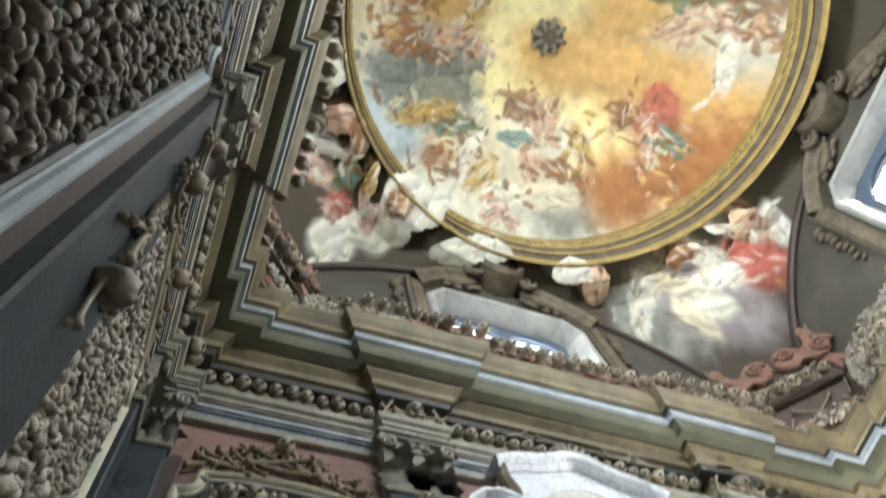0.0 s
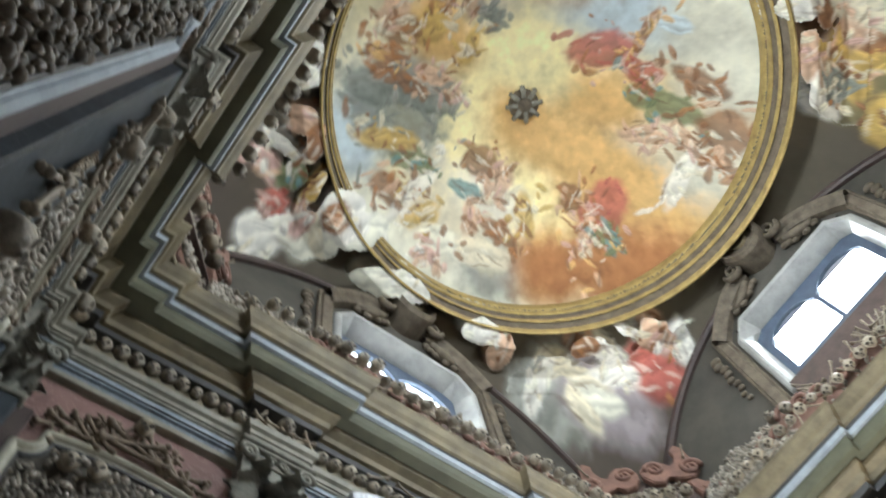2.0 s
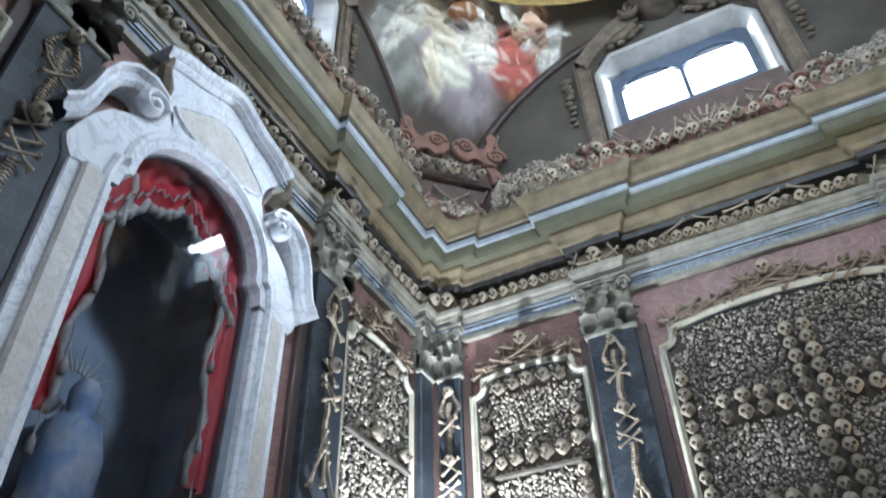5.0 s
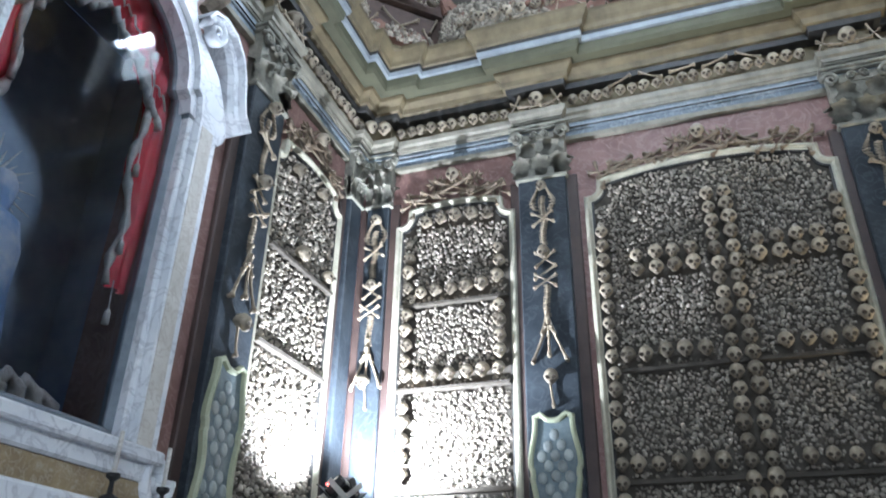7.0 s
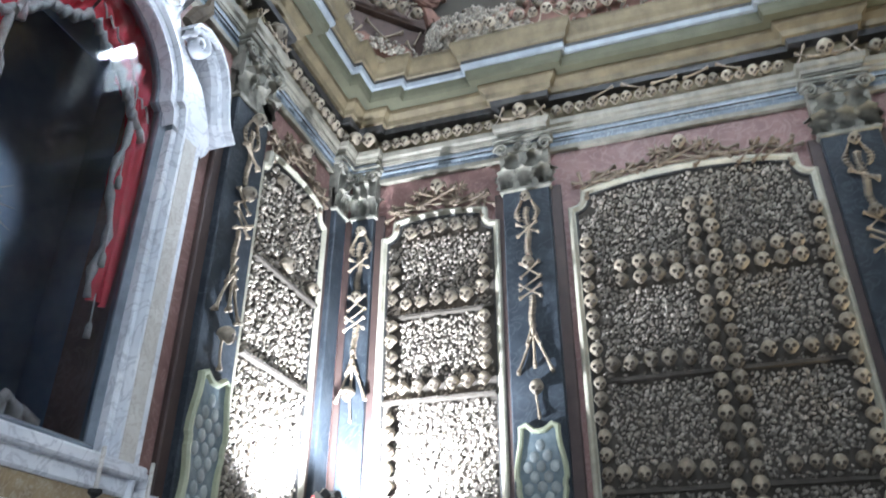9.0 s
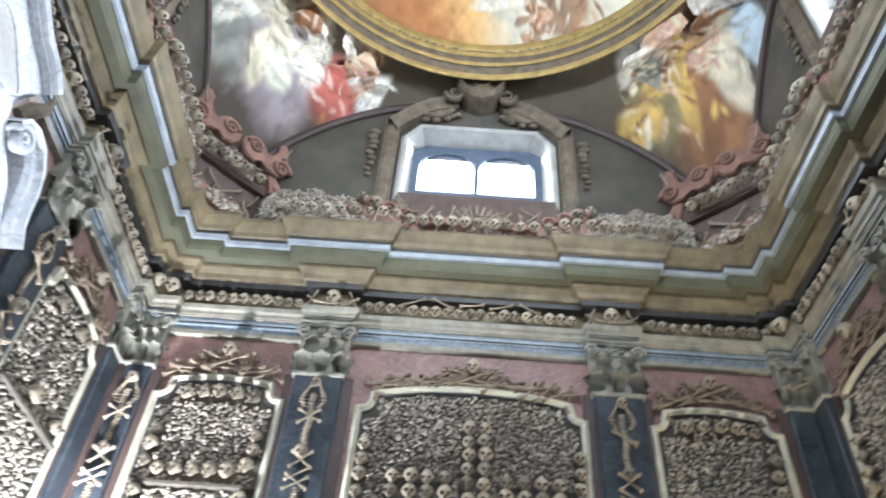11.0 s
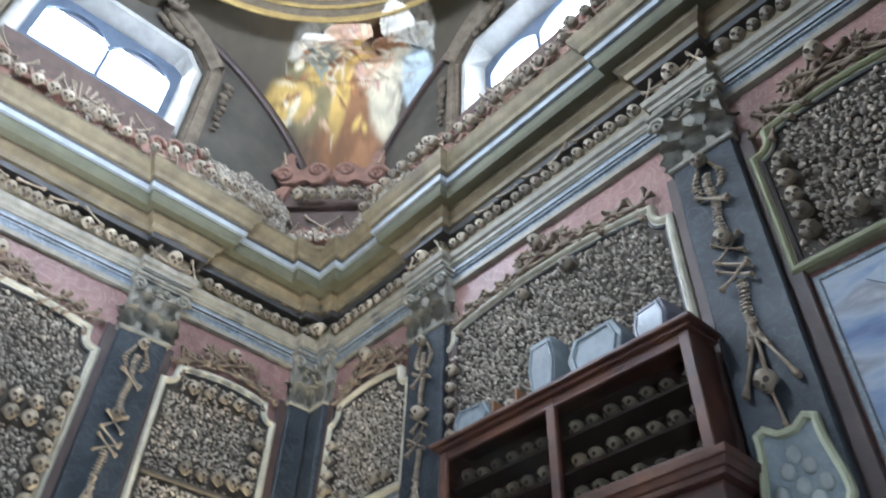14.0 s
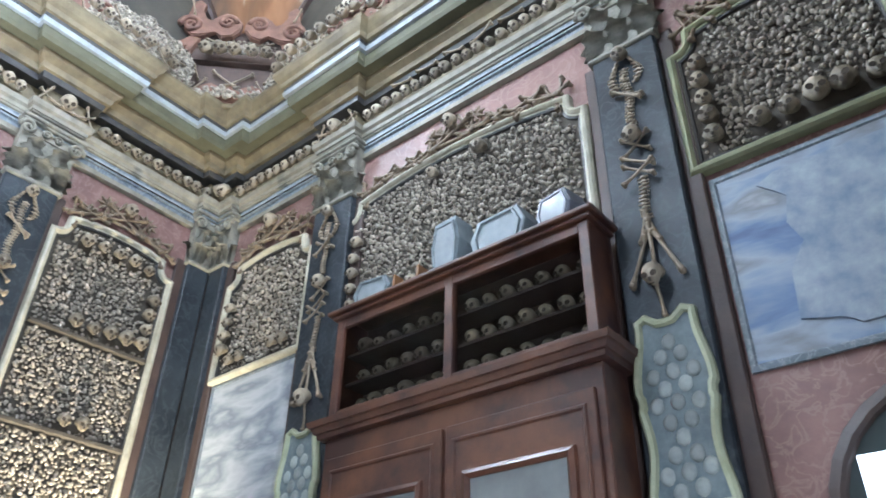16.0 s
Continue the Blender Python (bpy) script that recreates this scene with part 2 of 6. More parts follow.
# Closed outline of the room with breaks forward over the pilasters.
def room_outline(half, depth, corner):
    pts = []
    for side in ("east", "north", "west", "south"):
        M = WALL[side]
        seq = [(-corner, depth), (-corner, 0), (-1.45 - half, 0), (-1.45 - half, depth), (-1.45 + half, depth), (-1.45 + half, 0),
               (1.45 - half, 0), (1.45 - half, depth), (1.45 + half, depth), (1.45 + half, 0), (corner, 0), (corner, depth)]
        run = [M @ Vector((u, d, 0)) for u, d in seq]
        pts.append(run)
    out = []
    for i in range(4):
        out += [(p.x, p.y) for p in pts[i]]
        a, b = pts[i][-1], pts[(i + 1) % 4][0]
        side = ("east", "north", "west", "south")[i]
        out.append((a.x, b.y) if side in ("east", "west") else (b.x, a.y))
    return out


def cornice_band(name, outline, profile, mat, parent, label=""):
    """Sweeps a profile of (offset into the room, height) round the closed outline, mitred."""
    bm = bmesh.new()
    n = len(outline)
    rings = []
    for i in range(n):
        a, b, c = (Vector(outline[j % n]) for j in (i - 1, i, i + 1))
        t1, t2 = (b - a).normalized(), (c - b).normalized()
        n1, n2 = Vector((-t1.y, t1.x)), Vector((-t2.y, t2.x))
        k = (n1 + n2) / max(0.5, 1 + n1.dot(n2))
        rings.append([bm.verts.new((b.x + k.x * d, b.y + k.y * d, z)) for d, z in profile])
    for i in range(n):
        r, s = rings[i], rings[(i + 1) % n]
        for j in range(len(profile) - 1):
            bm.faces.new((r[j], s[j], s[j + 1], r[j + 1]))
    return part(name, bm, mat, parent, label)


ent = tagged(new("entablature"), "painted entablature with ochre, blue and olive mouldings running round the room", "cornice", kind="structure")
low = room_outline(0.17, 0.10, 3.12)
upp = room_outline(0.14, 0.09, 3.04)
cornice_band("architrave_fillet", low, [(0, 6.14), (0.05, 6.15), (0.05, 6.20), (0.035, 6.205)], BEIGE, ent, "beige fillet")
cornice_band("architrave_fascia", low, [(0.035, 6.205), (0.04, 6.255), (0.06, 6.26), (0.062, 6.275)], BLUE, ent, "blue-grey fascia")
cornice_band("architrave_line", low, [(0.062, 6.275), (0.05, 6.277), (0.052, 6.290), (0.068, 6.291)], DARKLINE, ent, "thin dark line")
cornice_band("architrave_stripe", low, [(0.068, 6.291), (0.07, 6.312), (0.06, 6.313)], PALE, ent, "pale stripe")
cornice_band("architrave_upper", low, [(0.06, 6.313), (0.066, 6.34), (0.05, 6.345)], BLUE, ent)
cornice_band("architrave_cap", low, [(0.05, 6.345), (0.075, 6.355), (0.078, 6.372), (0.09, 6.374), (0.095, 6.41), (0.12, 6.43), (0.13, 6.48), (0.0, 6.485)], BEIGE, ent)
cornice_band("frieze", low, [(0.03, 6.485), (0.03, 6.72)], OCHRE, ent)
# Black puts the shadow gap over the skull row into the colour.
cornice_band("bed_hollow", low, [(0.03, 6.72), (0.13, 6.73), (0.14, 6.79)], DARKLINE, ent, "hollow moulding with its shade put into black")
cornice_band("bed_moulding", low, [(0.14, 6.79), (0.17, 6.80), (0.18, 6.86), (0.23, 6.91), (0.24, 6.95), (0.2, 6.96)], OCHRE, ent)
cornice_band("soffit", upp, [(0.10, 6.955), (0.34, 6.96), (0.36, 7.0), (0.37, 7.08), (0.36, 7.085)], OLIVE, ent, "olive soffit")
cornice_band("corona_stripe", upp, [(0.36, 7.085), (0.40, 7.09), (0.41, 7.14), (0.40, 7.15)], PALE, ent, "pale blue stripe")
cornice_band("corona_line", upp, [(0.40, 7.15), (0.405, 7.19)], DARKLINE, ent, "thin black line")
cornice_band("cymatium", upp, [(0.405, 7.19), (0.43, 7.20), (0.44, 7.25), (0.47, 7.29), (0.50, 7.35), (0.50, 7.40), (0.15, 7.405)], OCHRE, ent, "ochre top moulding")

# Vault: a sphere cut by the four upper walls, a gilded ring, and a shallow painted dome inside it.
VZ, VR, RING = 7.0, 4.70, 2.80
CAPZ, CAPR = 8.116, 3.984


# ---- painted vault ----
def value_noise(x, y, scale, seed):
    rng = np.random.default_rng(seed)
    lat = rng.random((128, 128))
    fx, fy = x * scale + 64.0, y * scale + 64.0
    ix, iy = np.floor(fx).astype(int), np.floor(fy).astype(int)
    tx, ty = fx - ix, fy - iy
    tx, ty = tx * tx * (3 - 2 * tx), ty * ty * (3 - 2 * ty)
    g = lambda a, b: lat[a % 128, b % 128]
    return (g(ix, iy) * (1 - tx) + g(ix + 1, iy) * tx) * (1 - ty) + (g(ix, iy + 1) * (1 - tx) + g(ix + 1, iy + 1) * tx) * ty


def fbm(x, y, scale, seed, octaves=4):
    return sum(value_noise(x, y, scale * 2 ** k, seed + k) * 0.5 ** (k + 1) for k in range(octaves))


PIGMENT = {
    "sun": (0.86, 0.76, 0.42), "ora": (0.66, 0.42, 0.17), "rust": (0.34, 0.15, 0.06), "sky": (0.55, 0.64, 0.68), "pale": (0.68, 0.66, 0.54),
    "yel": (0.78, 0.68, 0.40), "grey": (0.30, 0.30, 0.26), "slate": (0.20, 0.215, 0.19), "gold": (0.52, 0.35, 0.11), "brn": (0.24, 0.12, 0.06),
    "whi": (0.74, 0.71, 0.63), "teal": (0.15, 0.26, 0.25), "fle": (0.56, 0.37, 0.25), "pnk": (0.54, 0.35, 0.29), "red": (0.42, 0.12, 0.09),
    "grn": (0.17, 0.20, 0.10), "cre": (0.64, 0.58, 0.43), "olv": (0.20, 0.165, 0.085), "lil": (0.33, 0.28, 0.28), "dark": (0.13, 0.075, 0.045), "high": (0.80, 0.76, 0.64),
}
DOME_CLOUDS = [
    (-0.51, 0.47, 1.81, 1.49, -19, "sun"), (0.63, 1.28, 1.83, 0.87, -1, "sun"), (1.93, 0.08, 1.21, 1.21, -26, "ora"), (2.35, 1.1, 0.86, 0.55, -56, "rust"),
    (0.28, -1.62, 1.18, 0.55, -21, "sky"), (1.14, -2.08, 0.62, 0.62, -19, "pale"), (-1.57, -1.23, 0.81, 0.66, -24, "yel"), (-2.1, 1.64, 0.34, 1.02, -8, "pale"),
    (-0.62, 2.42, 1.06, 0.35, 8, "pale"), (0.61, 2.39, 1.06, 0.45, -10, "pale"), (1.29, 1.83, 0.47, 0.47, -23, "ora"), (0.16, 0.4, 0.64, 0.48, -1, "ora"),
    (1.12, 0.27, 0.81, 0.49, -12, "ora"), (-2.3, -0.48, 0.42, 0.63, 3, "grey"), (2.26, -0.67, 0.48, 0.56, -27, "pale"),
    (-1.55, 0.75, 0.62, 0.34, -20, "grey"), (-1.75, 1.75, 0.52, 0.36, 30, "sky"), (-0.85, 1.55, 0.46, 0.34, 10, "cre"), (0.05, 2.0, 0.80, 0.40, -5, "cre"), (0.75, 2.2, 0.50, 0.36, -20, "grey"),
    (-1.55, 0.1, 0.60, 0.40, 15, "ora"), (-1.35, -0.75, 0.50, 0.40, 40, "cre"), (-1.85, -0.9, 0.40, 0.50, 30, "grey"), (-0.75, -1.55, 0.60, 0.45, -30, "ora"), (1.75, -1.55, 0.55, 0.40, -40, "pale"),
    (1.55, -0.55, 0.60, 0.34, -15, "cre"), (0.75, -0.45, 0.70, 0.40, -20, "ora"), (1.45, 1.75, 0.55, 0.40, -35, "rust"), (0.25, 1.45, 0.60, 0.30, 0, "high"), (-0.25, -0.35, 0.55, 0.40, 0, "sun"),
]
DOME_LEFT = [
    (-1.43, 1.31, 0.74, 0.48, -1, "slate"), (-1.97, 1.15, 0.42, 0.21, -14, "slate"), (-1.24, 0.88, 0.45, 0.19, -8, "slate"), (-1.37, 1.58, 0.45, 0.15, -26, "gold"),
    (-1.01, 2.08, 0.33, 0.16, 13, "brn"), (-0.49, 2.13, 0.3, 0.19, -29, "gold"), (-0.71, 1.95, 0.12, 0.45, 20, "whi"), (-0.06, 1.55, 0.31, 0.11, -9, "teal"),
    (0.2, 1.87, 0.11, 0.39, -30, "fle"), (-0.1, 1.14, 0.28, 0.22, 0, "brn"), (0.28, 1.25, 0.16, 0.28, -1, "fle"), (0.59, 1.78, 0.35, 0.11, 3, "brn"),
    (-0.04, 2.27, 0.40, 0.17, -7, "pale"), (0.53, 2.11, 0.40, 0.20, -6, "cre"), (-0.16, 2.51, 0.21, 0.1, -13, "pnk"),
]
DOME_RIGHT = [
    (0.32, -0.97, 0.44, 0.26, -48, "red"), (0.95, -1.08, 0.24, 0.14, -33, "red"), (0.59, -1.43, 0.07, 0.38, -19, "rust"), (1.44, -0.92, 0.53, 0.18, -13, "grn"),
    (1.53, -1.4, 0.34, 0.13, -9, "brn"), (2.14, -1.06, 0.32, 0.3, 15, "brn"), (1.45, -0.44, 0.26, 0.13, -35, "fle"), (2.12, -0.27, 0.11, 0.44, -11, "whi"),
    (1.85, -0.72, 0.24, 0.11, 12, "fle"), (1.63, 0.67, 0.27, 0.44, 3, "red"), (1.81, 1.32, 0.29, 0.32, 7, "rust"), (1.86, 0.93, 0.16, 0.11, -4, "grn"),
    (1.22, 0.81, 0.15, 0.18, -23, "brn"), (1.63, 1.1, 0.1, 0.32, -15, "fle"), (2.31, -0.69, 0.16, 0.1, -27, "brn"),
]
DOME_TOP = [
    (-1.99, 0.35, 0.32, 0.19, -38, "brn"), (-1.9, -0.33, 0.23, 0.19, -13, "rust"), (-2.22, 0.28, 0.18, 0.28, -1, "fle"), (-1.72, 0.1, 0.18, 0.27, -20, "gold"),
    (-1.17, 0.62, 0.38, 0.14, 0, "fle"), (-1.14, 0.04, 0.11, 0.26, -20, "gold"), (-1.1, -1.33, 0.23, 0.23, -23, "fle"), (-1.05, -1.09, 0.3, 0.12, -5, "grn"),
    (-1.14, -0.47, 0.17, 0.11, -21, "slate"), (-1.68, 0.85, 0.44, 0.1, -6, "brn"), (-1.48, -0.53, 0.15, 0.3, -13, "fle"), (-2.05, 0.74, 0.26, 0.1, -17, "rust"),
    (0.81, 1.37, 0.13, 0.32, -39, "gold"), (0.76, -1.72, 0.24, 0.11, -20, "sky"), (-0.9, 1.61, 0.3, 0.11, -23, "grn"),
]
NORTH_WEST = [
    (-1.25, 2.52, 0.42, 0.24, -25, "pale"), (-0.35, 2.78, 0.40, 0.15, -5, "whi"), (-2.14, 2.98, 0.31, 0.25, 0, "whi"), (-1.66, 2.86, 0.4, 0.24, -6, "pale"), (-1.45, 2.43, 0.31, 0.31, -10, "whi"), (-0.68, 2.88, 0.35, 0.17, -11, "pale"),
    (-2.68, 1.16, 0.14, 0.2, -15, "whi"), (-2.66, 1.42, 0.22, 0.12, -45, "whi"), (-2.43, 1.79, 0.21, 0.18, -11, "fle"), (-2.2, 1.94, 0.13, 0.23, -11, "brn"),
    (-2.47, 2.39, 0.29, 0.11, 23, "pnk"), (-2.47, 2.13, 0.3, 0.09, 10, "whi"), (-2.23, 2.69, 0.17, 0.13, -3, "red"), (-2.19, 2.36, 0.17, 0.17, -7, "grn"),
    (-1.92, 2.44, 0.09, 0.29, 1, "gold"), (-1.61, 2.8, 0.09, 0.31, -44, "cre"), (-1.5, 2.5, 0.16, 0.19, -9, "brn"), (-1.83, 2.77, 0.14, 0.2, -5, "pnk"),
]
NORTH_EAST = [
    (1.93, 2.88, 0.51, 0.44, -24, "grey"), (2.51, 2.5, 0.6, 0.37, -20, "lil"), (2.86, 1.85, 0.34, 0.32, -21, "red"), (2.61, 1.52, 0.22, 0.2, -28, "fle"),
    (2.98, 1.42, 0.11, 0.23, -31, "whi"), (2.35, 1.66, 0.19, 0.06, -17, "whi"), (2.78, 1.54, 0.17, 0.17, -30, "pnk"), (2.25, 2.04, 0.31, 0.14, -6, "whi"),
    (2.01, 2.16, 0.23, 0.14, -55, "brn"), (1.82, 2.6, 0.27, 0.14, -38, "cre"), (2.22, 2.48, 0.33, 0.12, -18, "cre"), (1.74, 2.86, 0.13, 0.33, -7, "whi"),
    (2.5, 2.22, 0.3, 0.12, -36, "whi"), (2.45, 2.58, 0.3, 0.13, -28, "pale"), (2.30, 2.75, 0.26, 0.12, 10, "cre"), (1.09, 2.8, 0.18, 0.25, -3, "fle"), (0.78, 2.72, 0.27, 0.15, -33, "whi"),
]
SOUTH_EAST = [
    (2.45, -2.61, 0.53, 0.68, -133, "brn"), (2.67, -2.21, 0.38, 0.38, -129, "olv"), (1.37, -2.54, 0.24, 0.27, -135, "whi"), (1.25, -2.81, 0.15, 0.18, -138, "whi"),
    (1.88, -2.17, 0.34, 0.14, -139, "fle"), (2.34, -1.95, 0.31, 0.17, -151, "whi"), (2.1, -2.25, 0.31, 0.12, -124, "fle"), (1.65, -2.66, 0.26, 0.15, -121, "brn"),
    (1.68, -2.87, 0.25, 0.18, -137, "cre"), (2.32, -2.32, 0.46, 0.12, -148, "gold"), (2.41, -2.48, 0.12, 0.45, -119, "gold"), (2.96, -2.06, 0.3, 0.17, -133, "gold"),
    (2.05, -2.68, 0.23, 0.14, -134, "fle"), (2.09, -2.95, 0.19, 0.3, -124, "cre"), (2.36, -2.11, 0.23, 0.12, -129, "slate"), (1.65, -3.13, 0.19, 0.3, -140, "sky"),
]
SOUTH_WEST = [(-x, y, a, b, 180 - w, c) for x, y, a, b, w, c in SOUTH_EAST]


def touches(strokes, seed, per, spread, size, skip=()):
    """Small brush touches in the spirit of the strokes they surround."""
    rng = random.Random(seed)
    near = {"fle": ("fle", "cre", "brn", "pnk"), "brn": ("brn", "fle", "rust"), "red": ("red", "rust", "pnk"), "whi": ("whi", "cre", "pale"),
            "gold": ("gold", "cre", "brn"), "rust": ("rust", "ora", "fle"), "grn": ("grn", "teal", "brn"), "slate": ("grey", "slate"), "pnk": ("pnk", "fle", "whi")}
    out = []
    for x, y, a, b, w, c in strokes:
        if c in near and c not in skip:
            for _ in range(per):
                k, r = rng.random() * 6.28, rng.random() ** 0.5 * spread
                out.append((x + a * r * math.cos(k), y + b * r * math.sin(k), size * rng.uniform(0.5, 1.6), size * rng.uniform(0.25, 0.6), rng.uniform(0, 180), rng.choice(near[c])))
    return out


def folds(strokes, seed, per, length, width):
    """Thin light and dark brush lines that follow the run of the strokes, as drapery folds do."""
    rng = random.Random(seed)
    out = []
    for x, y, a, b, w, c in strokes:
        if c in ("sky", "pale", "slate", "grey", "lil", "olv"):
            continue
        run = w if a > b else w + 90
        for k in range(per):
            q, r = rng.random() * 6.28, rng.random() ** 0.5 * 0.9
            out.append((x + a * r * math.cos(q), y + b * r * math.sin(q), length * rng.uniform(0.5, 1.4), width * rng.uniform(0.6, 1.3), run + rng.uniform(-35, 35), "high" if k % 2 else "dark"))
    return out


def paint(x, y, base, strokes, soft, seed, alpha=1.0):
    """Fresco colour at points (x, y): soft-edged, slightly wandering strokes over a ground colour."""
    x, y = (x + 2.82) / 1.033 - 2.82, (y - 0.2) / 1.033 + 0.2      # the strokes were laid out on a slightly lower vault
    wx = x + 0.10 * (fbm(x, y, 2.2, seed) - 0.47) + 0.05 * (fbm(x, y, 9, seed + 7) - 0.47)
    wy = y + 0.10 * (fbm(x, y, 2.2, seed + 20) - 0.47) + 0.05 * (fbm(x, y, 9, seed + 27) - 0.47)
    col = base.copy()
    edge = fbm(x, y, 7, seed + 40, 5)
    cover = np.zeros(len(x))
    for k, (cx, cy, a, b, w, c) in enumerate(strokes):
        cw, sw = math.cos(radians(w)), math.sin(radians(w))
        p, q = ((wx - cx) * cw + (wy - cy) * sw) / a, (-(wx - cx) * sw + (wy - cy) * cw) / b
        e = np.sqrt(p * p + q * q) + 0.5 * (edge - 0.47)
        m = np.clip((1 + soft - e) / (2 * soft), 0, 1)
        m = alpha * m * m * (3 - 2 * m)
        folds = 0.17 * np.sin(7 * q + 9 * edge + 2.5 * p + k) * (m > 0) * (soft < 0.5)
        tone = 1 + folds + 0.30 * np.clip((wx - cx) * -0.5 + (wy - cy) * -0.8, -0.5, 0.5) / max(a, b) + 0.5 * (edge - 0.47)
        col = col * (1 - m[:, None]) + np.array(PIGMENT[c]) * tone[:, None] * m[:, None]
        cover = np.maximum(cover, m)
    grain = 1 + 0.12 * (fbm(x, y, 14, seed + 60, 4) - 0.47)
    return np.clip(col * grain[:, None], 0.01, 0.95), cover


def fresco(name):
    m, n, l, b = material(name)
    at = n.new("ShaderNodeAttribute")
    at.attribute_name = "fresco"
    l.new(at.outputs["Color"], b.inputs["Base Color"])
    b.inputs["Roughness"].default_value, b.inputs["Specular IOR Level"].default_value = 0.75, 0.25
    nz = n.new("ShaderNodeTexNoise")
    nz.inputs["Scale"].default_value, nz.inputs["Detail"].default_value = 25, 5
    bp = n.new("ShaderNodeBump")
    bp.inputs["Strength"].default_value, bp.inputs["Distance"].default_value = 0.15, 0.01
    l.new(nz.outputs[0], bp.inputs["Height"])
    l.new(bp.outputs[0], b.inputs["Normal"])
    return m


FRESCO = fresco("fresco_paint")


def painted_sheet(name, x, y, z, keep, cells, colour, label):
    """A sheet over a square grid: only the cells whose corners are all kept."""
    n = cells + 1
    idx = np.arange(n * n).reshape(n, n)
    q = np.stack([idx[:-1, :-1], idx[1:, :-1], idx[1:, 1:], idx[:-1, 1:]], -1).reshape(-1, 4)
    q = q[keep[q].all(1)]
    used = np.unique(q)
    back = np.full(n * n, -1)
    back[used] = np.arange(len(used))
    ob = arrays(name, np.stack([x, y, z], 1)[used], back[q][:, ::-1], FRESCO)
    at = ob.data.color_attributes.new("fresco", "FLOAT_COLOR", "POINT")
    at.data.foreach_set("color", np.concatenate([colour[used], np.ones((len(used), 1))], 1).ravel())
    return tagged(ob, label, "fresco", kind="structure")


def square(half, cells, cx=CX, cy=0.0):
    a = np.linspace(-half, half, cells + 1)
    gx, gy = np.meshgrid(a, a, indexing="ij")
    return gx.ravel() + cx, gy.ravel() + cy


# Dome
gx, gy = square(2.94, 350)
rr = np.hypot(gx - CX, gy)
base = np.array(PIGMENT["yel"]) * np.ones((len(gx), 3))
t = np.clip((rr - 1.6) / 1.1, 0, 1)[:, None]
base = base * (1 - t) + np.array((0.50, 0.46, 0.34)) * t
col, _ = paint(gx, gy, base, DOME_CLOUDS, 0.55, 11)
hosts = DOME_LEFT + DOME_RIGHT + DOME_TOP
col, _ = paint(gx, gy, col, hosts, 0.22, 31, 0.86)
col, _ = paint(gx, gy, col, touches(hosts, 5, 12, 1.7, 0.085), 0.35, 51, 0.8)
col, _ = paint(gx, gy, col, touches(hosts, 6, 7, 1.5, 0.045), 0.35, 57, 0.85)
col, _ = paint(gx, gy, col, folds(hosts, 9, 5, 0.09, 0.018), 0.45, 61, 0.5)
painted_sheet("ceiling_dome", gx, gy, CAPZ + np.sqrt(np.maximum(CAPR ** 2 - rr ** 2, 0.1)), rr < RING + 0.12, 350, col, "shallow dome frescoed with golden clouds and small shapes")

# Pendentives
gx, gy = square(3.37, 250)
rr = np.hypot(gx - CX, gy)
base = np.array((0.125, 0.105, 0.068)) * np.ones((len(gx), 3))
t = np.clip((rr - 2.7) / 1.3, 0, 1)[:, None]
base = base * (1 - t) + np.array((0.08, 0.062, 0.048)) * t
groups = NORTH_WEST + NORTH_EAST + SOUTH_EAST + SOUTH_WEST
col, _ = paint(gx, gy, base, groups, 0.25, 71)
col, _ = paint(gx, gy, col, touches(groups, 8, 7, 1.0, 0.075), 0.4, 91)
col, _ = paint(gx, gy, col, folds(groups, 12, 5, 0.10, 0.020), 0.5, 95, 0.42)
vz = VZ + np.sqrt(np.maximum(VR ** 2 - rr ** 2, 0.05))
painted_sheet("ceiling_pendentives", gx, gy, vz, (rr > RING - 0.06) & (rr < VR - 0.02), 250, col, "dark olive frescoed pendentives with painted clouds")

# Painted figures-on-cloud cut-outs that overlap the ring
for cname, strokes, (hx, hy) in (("north_west", NORTH_WEST, (-1.55, 2.05)), ("north_east", NORTH_EAST, (1.95, 2.05)), ("south_east", SOUTH_EAST, (1.95, -2.3))):
    gx, gy = square(1.65, 180, hx, hy)
    rr = np.hypot(gx - CX, gy)
    base = np.array(PIGMENT["whi"]) * 0.8 * np.ones((len(gx), 3))
    col, cov = paint(gx, gy, base, strokes, 0.18, 71)
    col, _ = paint(gx, gy, col, touches(strokes, 8, 7, 1.0, 0.075), 0.35, 91)
    col, _ = paint(gx, gy, col, folds(strokes, 12, 5, 0.10, 0.020), 0.5, 95, 0.42)
    ob = painted_sheet("painted_cutout", gx, gy, VZ + np.sqrt(np.maximum(VR ** 2 - rr ** 2, 0.05)) - np.interp(rr, (2.6, 3.06, 3.45), (0.44, 0.37, 0.02)),
                       (cov > 0.5) & (rr < (4.2 if cname == "north_west" else 3.6)) & (np.abs(gx - CX) < 3.31) & (np.abs(gy) < 3.31), 180, col, "painted cloud cut-out with draped shapes over the gilded ring")
    ob["category"], ob["kind"] = "relief", "structure"

